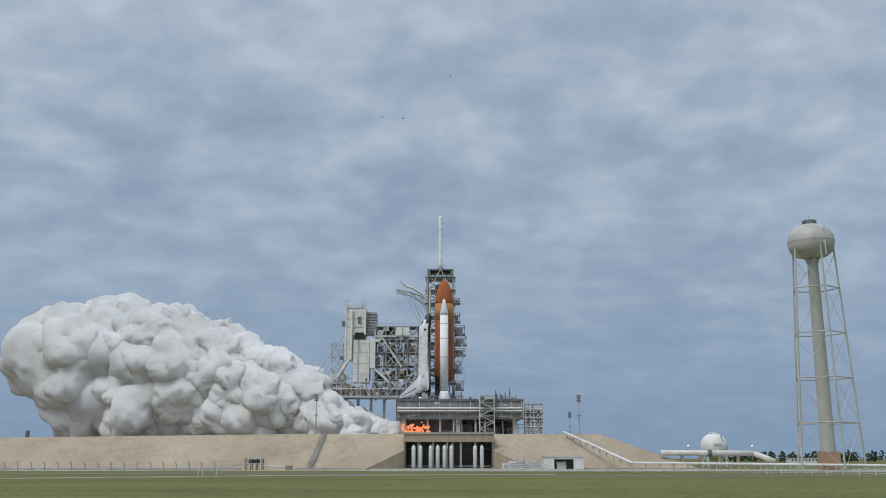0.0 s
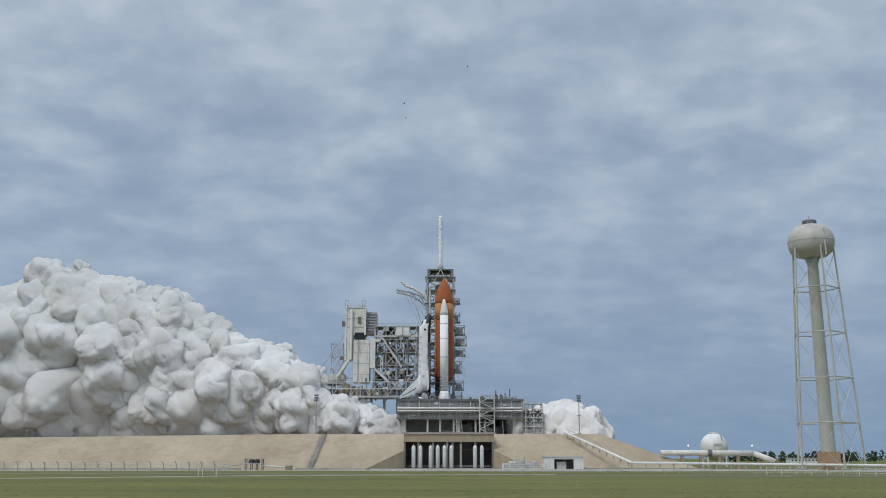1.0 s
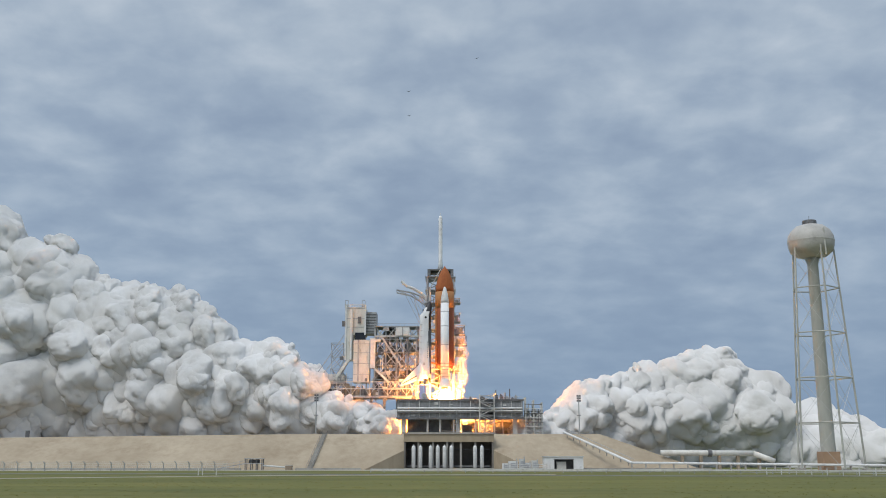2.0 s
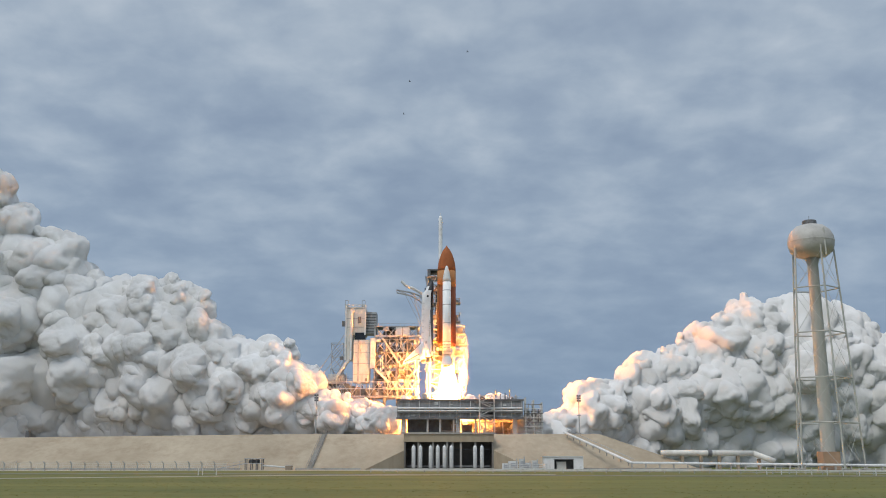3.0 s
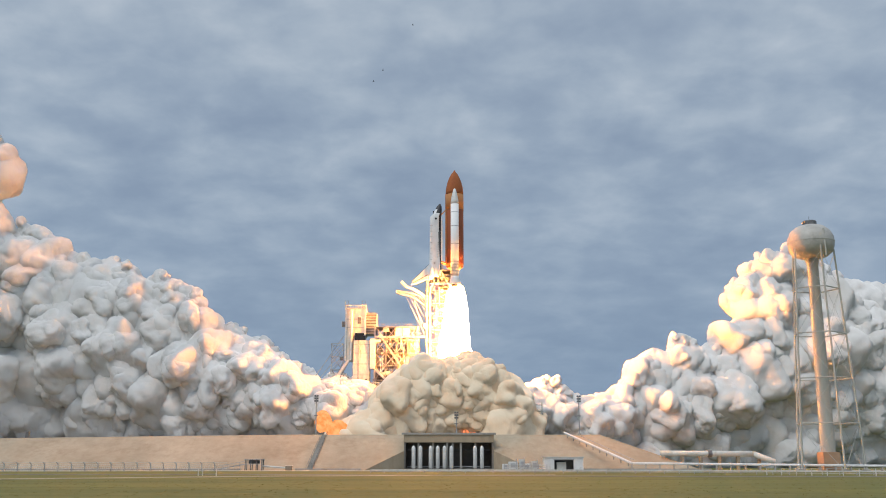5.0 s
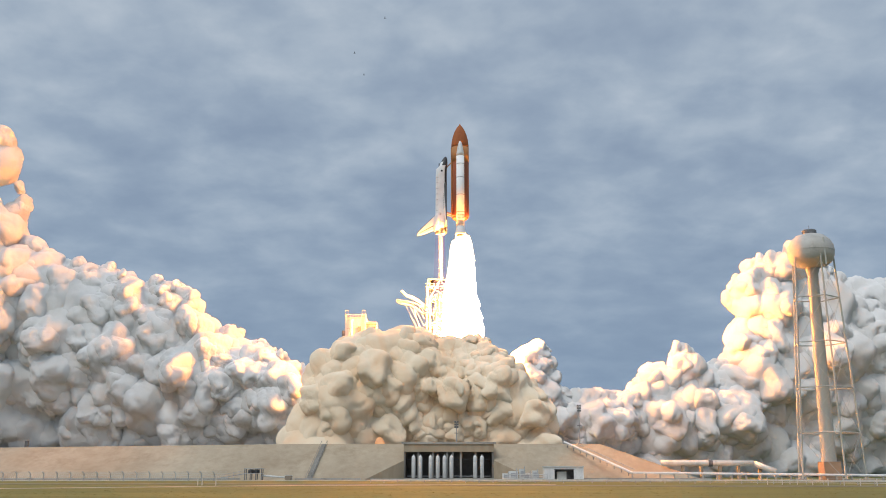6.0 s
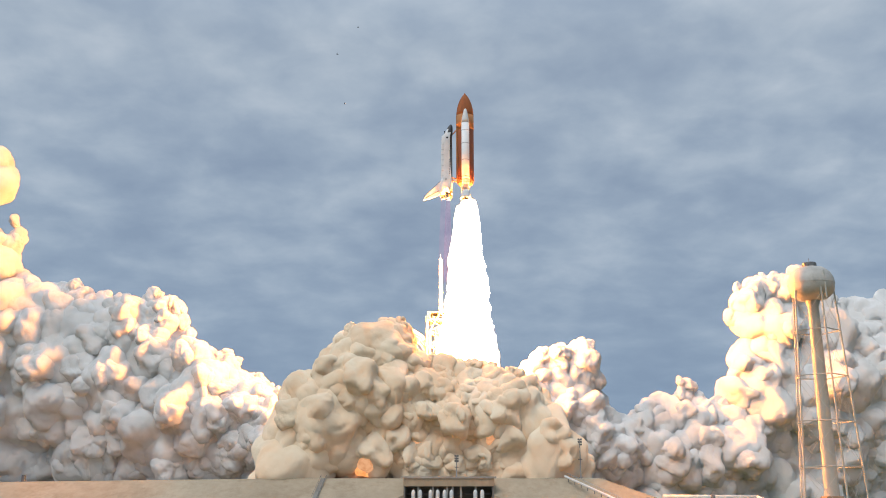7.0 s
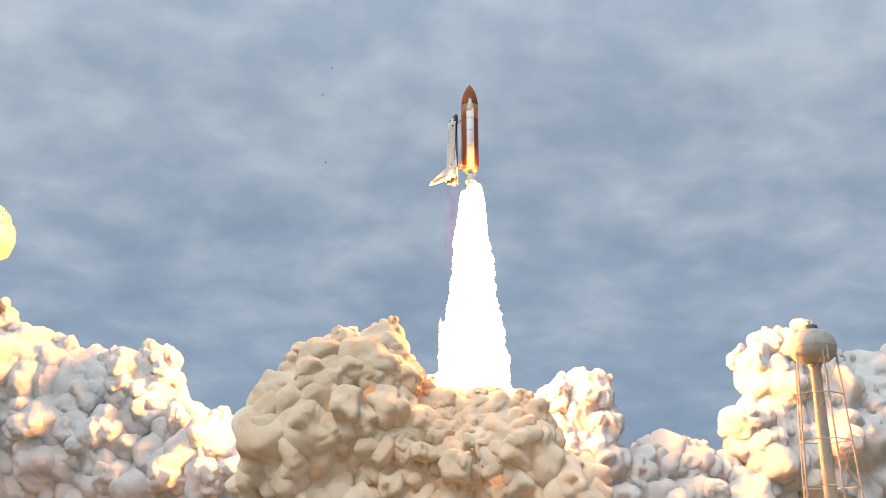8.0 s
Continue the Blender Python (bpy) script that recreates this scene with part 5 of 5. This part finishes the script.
RIGHT_TOP = skyline({
    0.0: [(30, 0), (300, 0)],
    0.85: [(30, 4), (300, 0)],
    1.0: [(38, 24), (56, 31), (69, 24), (76, -1)],
    1.2: [(42, 24), (56, 35), (78, 41), (99, 28), (106, -1)],
    1.5: [(41, 22), (67, 44), (72, 39), (85, 46), (89, 41), (102, 49), (106, 45), (114, 51), (126, 50), (136, 44), (137, 39), (147, 36), (151, 27), (152, 7), (154, -6)],
    3.0: [(41, 22), (56, 27), (58, 39), (80, 42), (89, 54), (110, 58), (114, 67), (139, 77), (140, 84), (152, 87), (158, 83), (186, 90), (201, 84), (213, 86), (215, 76), (224, 69), (247, 66)],
    4.0: [(41, 26), (49, 30), (58, 27), (61, 35), (79, 34), (82, 51), (95, 56), (104, 51), (106, 62), (118, 66), (129, 59), (132, 85), (151, 90), (162, 101), (173, 104), (196, 100), (205, 88), (249, 89)],
    4.5: [(41, 28), (53, 39), (61, 27), (72, 32), (79, 36), (81, 46), (86, 52), (98, 56), (104, 50), (106, 62), (112, 64), (130, 59), (133, 82), (155, 102), (174, 109), (215, 89), (249, 89)],
    6.0: [(25, 52), (40, 62), (48, 60), (56, 40), (67, 39), (86, 41), (95, 53), (104, 55), (106, 63), (118, 63), (123, 57), (134, 54), (138, 90), (147, 105), (179, 118), (200, 103), (221, 97), (227, 101), (251, 100)],
    7.0: [(25, 54), (43, 73), (69, 81), (72, 75), (73, 52), (79, 46), (88, 45), (93, 53), (108, 52), (111, 62), (120, 62), (124, 54), (134, 53), (140, 98), (144, 110), (154, 115), (183, 122), (200, 107), (216, 103), (228, 112), (252, 111)],
    8.0: [(25, 65), (58, 96), (80, 94), (81, 90), (81, 61), (88, 60), (94, 66), (127, 63), (133, 54), (141, 107), (157, 120), (186, 127), (200, 113), (218, 108), (228, 117), (251, 114)]})
MID_TOP = skyline({
    0.0: [(-200, 0), (200, 0)],
    3.0: [(-200, 0), (200, 0)],
    3.5: [(-22, 0), (-14, 22), (-6, 35), (4, 38), (12, 38), (24, 22), (32, 0)],
    4.0: [(-27, 0), (-19, 22), (-14, 35), (11, 42), (17, 39), (18, 34), (26, 33), (31, 21), (39, 0)],
    4.5: [(-34, 0), (-26, 22), (-20, 35), (-11, 42), (1, 41), (11, 47), (34, 33), (40, 21), (48, 0)],
    6.0: [(-75, 0), (-61, 30), (-57, 47), (-45, 61), (-11, 65), (1, 59), (16, 61), (28, 54), (41, 39), (46, 20), (60, 0)],
    7.0: [(-85, 0), (-71, 39), (-67, 54), (-55, 61), (-51, 71), (-45, 78), (-26, 86), (-16, 82), (-11, 68), (33, 61), (52, 44), (58, 27), (72, 0)],
    8.0: [(-97, 0), (-83, 62), (-82, 76), (-79, 81), (-61, 107), (-53, 103), (-30, 114), (-21, 111), (-12, 91), (-1, 79), (36, 79), (43, 74), (52, 57), (64, 52), (78, 0)]})


def LEFT_BASE(x, t):
    """How far the underside of the steam hangs over the pad at its outer end."""
    edge = float(np.interp(t, (0, 0.5, 1.0, 1.5), (-160, -200, -220, -250)))
    return PAD + max(-4.0, min(28.0, (edge - x) * 0.7))


def RIGHT_BASE(x, t):
    """The smoke spills over the mound and down to the grass."""
    return float(np.interp(x, (70, 100), (PAD - 4, -2)))


def MID_BASE(x, t):
    """The tan cloud springs from the deck and sinks round the platform; its outer side hangs over the trench mouth."""
    z = float(np.interp(t, (3.5, 4.5, 5.6), (27, 21, PAD - 4)))
    if x > 18:
        z = max(z, float(np.interp(t, (4.5, 5.6), (27, PAD - 4))))
    return z + max(0.0, min(24.0, (-40 - x) * 0.8))


def spread(tables):
    ts, ks = zip(*tables)
    return lambda t: float(np.interp(t, ts, ks))


LEFT_OUT = spread([(0, 0.675), (0.5, 0.81), (1.0, 0.92), (1.5, 1.0), (3.0, 1.05), (5, 1.10), (8.0, 1.15)])
RIGHT_OUT = spread([(0, 0.0), (0.85, 0.0), (1.0, 0.13), (1.2, 0.30), (1.5, 0.50), (1.7, 0.60), (2.2, 0.76), (2.8, 0.87), (4.5, 0.95), (8, 1.0)])
MID_OUT = spread([(0, 0.03), (3.0, 0.08), (3.5, 0.20), (4.5, 0.42), (5.2, 0.58), (6, 0.74), (7, 0.87), (8, 1.0)])
CLOCK = [0.0, 0.4, 0.8, 1.0, 1.2, 1.5, 1.8, 2.3, 2.8, 3.3, 3.6, 4.0, 4.5, 5.2, 6.0, 6.5, 7.0, 7.5, 8.0]


def grow_cloud(cloud, source, far, size, rate, top, base, out, fine, small, depth, rnd, rear=None, drift=0.0, bulk=1.8):
    """Billows in columns from source outwards: a crest of small ones under the skyline, larger ones below it that
    bulge forwards at half height, and puffs on their faces. depth: y at the foot, at the bulge and at the crest;
    drift: how far the cloud trails away from the camera as it spreads."""
    keyed = []
    sign = 1 if far > source else -1

    def add(name, meshes, r, xr, y, share, off):
        ob = new(name, rnd.choice(meshes))
        ob.parent = cloud
        ob.scale = (r * rnd.uniform(0.95, 1.2), r, r * rnd.uniform(0.85, 1.05))
        return keyed.append((ob, xr, y, share, r, Vector([rnd.uniform(-180, 180) for _ in range(3)]), rnd.uniform(-6, 6), off))

    x = source
    while (far - x) * sign > 0:
        r = size + rate * abs(x - source)
        h = max(top(x, t) for t in (1.5, 4.5, 8.0)) - PAD
        n = max(2, int(math.ceil(h / (1.1 * r))))
        for k in range(n):
            share = 1.0 - k / n
            rr = r * (rnd.uniform(0.5, 0.85) if k == 0 else rnd.uniform(0.95, bulk))
            y = float(np.interp(share, (0, 0.5, 1), depth)) + rnd.uniform(-6, 6) + (rr - r) * 0.6
            xr = x + rnd.uniform(-0.5, 0.5) * r
            add("billow", fine, rr, xr, y, share, Vector((0, 0, 0)))
            for _ in range(2):
                a, e, s = rnd.uniform(-2.9, -0.2), rnd.uniform(-0.5, 0.75), rr * rnd.uniform(0.4, 0.75)
                off = Vector((math.cos(a) * math.cos(e), math.sin(a) * math.cos(e), math.sin(e))) * (rr * 0.55)
                add("puff", fine if s > 8 else small, s, xr, y, share, Vector((off.x, off.y, min(off.z, rr * 0.9 - s))))
        x += sign * r * 0.85

    def move():
        for ob, xr, y, share, r, turn, spin, off in keyed:
            rows = []
            for t in CLOCK:
                xx = source + (xr - source) * out(t)
                back = drift * min(45.0, 0.25 * abs(xx - source))
                tz, low = min(top(xx + off.x + d * r, t) for d in (-0.5, 0.0, 0.5)), base(xx, t)
                z = max(low + r * 0.75, low + share * (tz - low)) + off.z
                z = min(z, tz - r * 0.93)
                if drift and tz > PAD + 8 and low > PAD:
                    z = max(z, low + r * 0.4)
                yy = y + back if rear is None else rear + (y - rear) * float(np.interp(t, (3.8, 4.6, 6.2), (0.0, 0.35, 1.0)))
                rows.append((t, pose(xx + off.x, yy + off.y, z, turn.x + spin * t, turn.y, turn.z + spin * 0.7 * t)))
            walk(ob, rows)
    return move


steam_left = thing("steam_cloud", 0, 0, 0, "huge billowing white steam cloud pouring from the flame trench", "smoke cloud", "exhaust clouds")
steam_right = thing("smoke_cloud", 0, 0, 0, "huge billowing white smoke cloud rolling out past the water tower", "smoke cloud", "exhaust clouds")
smoke_mid = thing("dust_cloud", 0, 0, 0, "tan billowing exhaust cloud swelling up around the launch platform", "smoke cloud", "exhaust clouds")
MOVES = [
    grow_cloud(steam_left, -18, -275, 5.5, 0.055, LEFT_TOP, LEFT_BASE, LEFT_OUT, WHITE_FINE, WHITE_SMALL, (452, 430, 448), random.Random(11), drift=1.0),
    grow_cloud(steam_right, 38, 265, 6.5, 0.045, RIGHT_TOP, RIGHT_BASE, RIGHT_OUT, GREY_FINE, GREY_SMALL, (446, 430, 444), random.Random(12), drift=1.0),
    grow_cloud(smoke_mid, 4, -78, 6.0, 0.12, MID_TOP, MID_BASE, MID_OUT, TAN_FINE, TAN_SMALL, (412, 402, 416), random.Random(13), 433, bulk=1.5),
    grow_cloud(smoke_mid, 2, 58, 6.0, 0.12, MID_TOP, MID_BASE, MID_OUT, TAN_FINE, TAN_SMALL, (412, 400, 416), random.Random(14), 433, bulk=1.5),
]


# ---- fire at the pad and water on the deck ----
FLAME = [billow_mesh(i + 60, 4, M_FIRE) for i in range(3)]
PLUME_GLOW = [billow_mesh(i + 64, 4, M_PLUME_GLOW) for i in range(2)]
HOT = [billow_mesh(i + 66, 4, M_HOT) for i in range(2)]
BLAZE = [billow_mesh(i + 70, 4, M_PLUME) for i in range(3)]
SPRAY = [billow_mesh(i + 80, 4, M_SPRAY) for i in range(2)]


def lump(name, parent, mesh, sx, sy, sz):
    ob = new(name, mesh)
    ob.parent, ob.scale = parent, (sx, sy, sz)
    return ob


fire = thing("burning_gas", 0, 0, 0, "ragged orange flames of burning gas under the launch platform", "flames")
TONGUES = []
rnd = random.Random(41)
for i in range(34):
    k = rnd.uniform(0.25, 0.7)
    TONGUES.append((lump("flame", fire, FLAME[i % 3], rnd.uniform(0.8, 2.4) * k, 0.9 * k, rnd.uniform(0.8, 2.2) * k), -17.5 + i * 0.35 + rnd.uniform(-0.6, 0.6), 14.6 + rnd.uniform(0.3, 5.4) * rnd.uniform(0.4, 1.0), 0.0, 0.65))
for i in range(6):
    k = rnd.uniform(0.6, 1.1)
    TONGUES.append((lump("flame", fire, FLAME[i % 3], 0.9 * k, 0.8 * k, 1.5 * k), 9.0 + i * 1.5, rnd.uniform(14.6, 17.0), 3.3, 6.4))
blaze = thing("booster_fire", 0, 0, 0, "white-hot booster exhaust splashing off the platform deck", "flames")
BURSTS = [(lump("fireball", blaze, BLAZE[i % 3], r, r, r * 1.1), dx, dz, spin) for i, (r, dx, dz, spin) in enumerate(
    ((3.9, 0.0, 0.0, 20), (2.5, -4.2, -1.0, -25), (2.5, 4.6, -1.5, 30)))]
# added glowing lumps stand for plume light scattered inside the tan smoke
GLOWS = [(lump("smoke_glow", blaze, (HOT if y > 415 else PLUME_GLOW)[i % 2], r, r, r), xr, y, share, r) for i, (xr, y, share, r) in enumerate((
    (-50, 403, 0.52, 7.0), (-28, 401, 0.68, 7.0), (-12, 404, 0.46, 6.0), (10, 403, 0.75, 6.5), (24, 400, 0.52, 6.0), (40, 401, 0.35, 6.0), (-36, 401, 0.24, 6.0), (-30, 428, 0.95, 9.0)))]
MOUTH = [(lump("trench_fire", blaze, HOT[i % 2], r * 1.3, r, r), x, y, z) for i, (x, y, z, r) in enumerate(
    ((-44, 405, 24, 5.5), (-50, 406, 31, 5.6), (-55, 406, 38, 4.4), (-37, 403, 19, 5.0), (-30, 402, 17, 4.4)))]
THIN = recoloured(WHITE_SMALL, M_VAPOUR)
vapour = thing("vent_vapour", 0, 0, 0, "thin pale vapour drifting beside the orange tank", "vapour")
VENTS = [(lump("wisp", vapour, THIN[i % 4], r, r, r * 1.9), x, z) for i, (x, z, r) in enumerate(((7.4, 36, 2.6), (8.6, 41, 3.0), (8.0, 47, 2.6), (9.2, 53, 2.8), (8.2, 59, 2.2), (7.0, 31.5, 2.2)))]
deluge = thing("deluge_water", 0, 0, 0, "white domes of sound-suppression water bursting up on the deck", "water")
DOMES = [(lump("water_dome", deluge, SPRAY[i % 2], r, r, r * 0.9), x, y) for i, (x, y, r) in enumerate(((12.2, 424, 2.6), (21.3, 424, 3.6), (25.6, 424, 3.2), (28.5, 430, 2.6), (-16.5, 426, 2.2)))]


# ---- what moves ----
RISE = [(0.0, 0, 0), (1.2, 0, 0), (1.5, 0, 2.4), (2.0, 0.3, 5.6), (2.4, 0.6, 9.0), (2.8, 1.0, 13.2), (3.0, 1.2, 15.4), (3.5, 1.7, 22.4), (4.0, 2.6, 31.1), (4.5, 3.6, 41.0),
        (5.0, 4.9, 52.3), (5.5, 6.3, 65.5), (6.0, 7.6, 80.1), (6.5, 8.8, 95.8), (7.0, 10.2, 113.5), (7.5, 11.5, 132.7), (8.0, 13.0, 153.5)]


def motions():
    walk(shuttle, [(t, pose(0.5 + dx, 438, 29.4 + dz)) for t, dx, dz in RISE])
    for p in plumes:
        walk(p, [(0.0, pose(0, 0, -32)), (1.4, pose(0, 0, -32)), (1.6, pose(0, 0, -8)), (1.75, pose(0, 0, 0)), (4.0, pose(0, 0, 0, 0, 0, 12)), (8.0, pose(0, 0, 0, 0, 0, 30))])
    for ob, x, z, start, end in TONGUES:
        rows = [(0.0, z if start == 0 else 9.0), (max(0.2, start - 0.4), z + 0.6 if start == 0 else 9.0), (max(0.4, start), z - 0.4), (end, z + 0.5), (end + 0.25, 9.0), (8.0, 9.0)]
        walk(ob, [(t, pose(x - 1.5 * min(t, 1) * (start == 0), 417.5, zz, 0, 30 * math.sin(3 * t + x), 40 * t % 80)) for t, zz in rows])
    for ob, dx, dz, spin in BURSTS:
        rows = [(0.0, 0.3, 5.0), (1.5, 0.3, 5.0), (1.9, 0.4, 22.0), (2.4, 0.5, 27.5), (2.8, 0.55, 30.0), (3.5, 0.8, 36.0), (4.5, 1.25, 43.0), (6.0, 1.6, 47.0), (7.0, 2.0, 54.0), (8.0, 2.3, 60.0)]
        walk(ob, [(t, pose(1.0 + 0.25 * t + dx * k, 437 + (2 if dx else 0), z + dz * k, 0, 0, spin * t)) for t, k, z in rows])
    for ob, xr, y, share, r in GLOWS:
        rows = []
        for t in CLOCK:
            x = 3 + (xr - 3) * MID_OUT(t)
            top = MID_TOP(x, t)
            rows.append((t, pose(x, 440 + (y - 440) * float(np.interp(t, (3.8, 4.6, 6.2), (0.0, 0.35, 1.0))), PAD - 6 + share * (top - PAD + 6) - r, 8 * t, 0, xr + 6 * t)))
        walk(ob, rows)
    for ob, x, y, z in MOUTH:
        walk(ob, [(t, pose(x + 14 * (1 - k) - 2.0 * max(0.0, t - 6), y, -10 + (z + 10) * k, 0, 10 * t, 25 * math.sin(t + x))) for t, k in ((0.0, 0.0), (4.0, 0.0), (5.0, 0.6), (5.6, 0.95), (6.5, 1.0), (7.2, 1.08), (8.0, 1.2))])
    for i, (ob, x, z) in enumerate(VENTS):
        walk(ob, [(t, pose(x + 0.35 * t, 447, z + 0.3 * math.sin(t + i), 0, 0, 60 * i + 8 * t)) for t in (0.0, 2.0, 4.0, 6.0, 8.0)])
    for ob, x, y in DOMES:
        walk(ob, [(0.0, pose(x, y, 24.0)), (1.9, pose(x, y, 24.0)), (2.5, pose(x, y, 28.6, 0, 0, 20)), (3.5, pose(x, y, 29.4, 0, 0, 45)), (8.0, pose(x, y, 29.0, 0, 0, 90))])
    tracks = (
        [(0, 1.2, 66.4, 0), (1, 4.1, 68.0, 0), (1.5, 5.7, 68.8, 20), (2.1, 5.6, 69.6, 90), (2.8, 4.6, 70.4, 150), (3.5, 2.3, 71.6, 175), (4.5, -2.6, 74.3, 180), (6.5, -12.2, 80.7, 180), (7, -14.6, 83.3, 180), (8, -19.5, 88.1, 175)],
        [(0, -6.5, 58.9, 0), (1.0, -6.1, 59.0, 10), (1.5, -5.3, 59.3, 40), (2.1, -5.6, 59.4, 110), (2.8, -6.2, 59.6, 165), (4.5, -10.0, 62.9, 180), (6.5, -16.5, 75.5, 180), (8, -21.0, 82.8, 170)],
        [(0, -10.0, 59.2, 0), (1, -6.4, 61.5, 10), (1.9, -5.7, 63.4, 80), (2.8, -5.5, 65.1, 150), (5.0, -10.0, 67.5, 180), (8, -19.9, 70.0, 180)])
    for bird, rows in zip(birds, tracks):
        walk(bird, [(t, pose(x, 150, z, 12 * math.sin(5 * t), 0, rz)) for t, x, z, rz in rows])
    for move in MOVES:
        move()


motions()
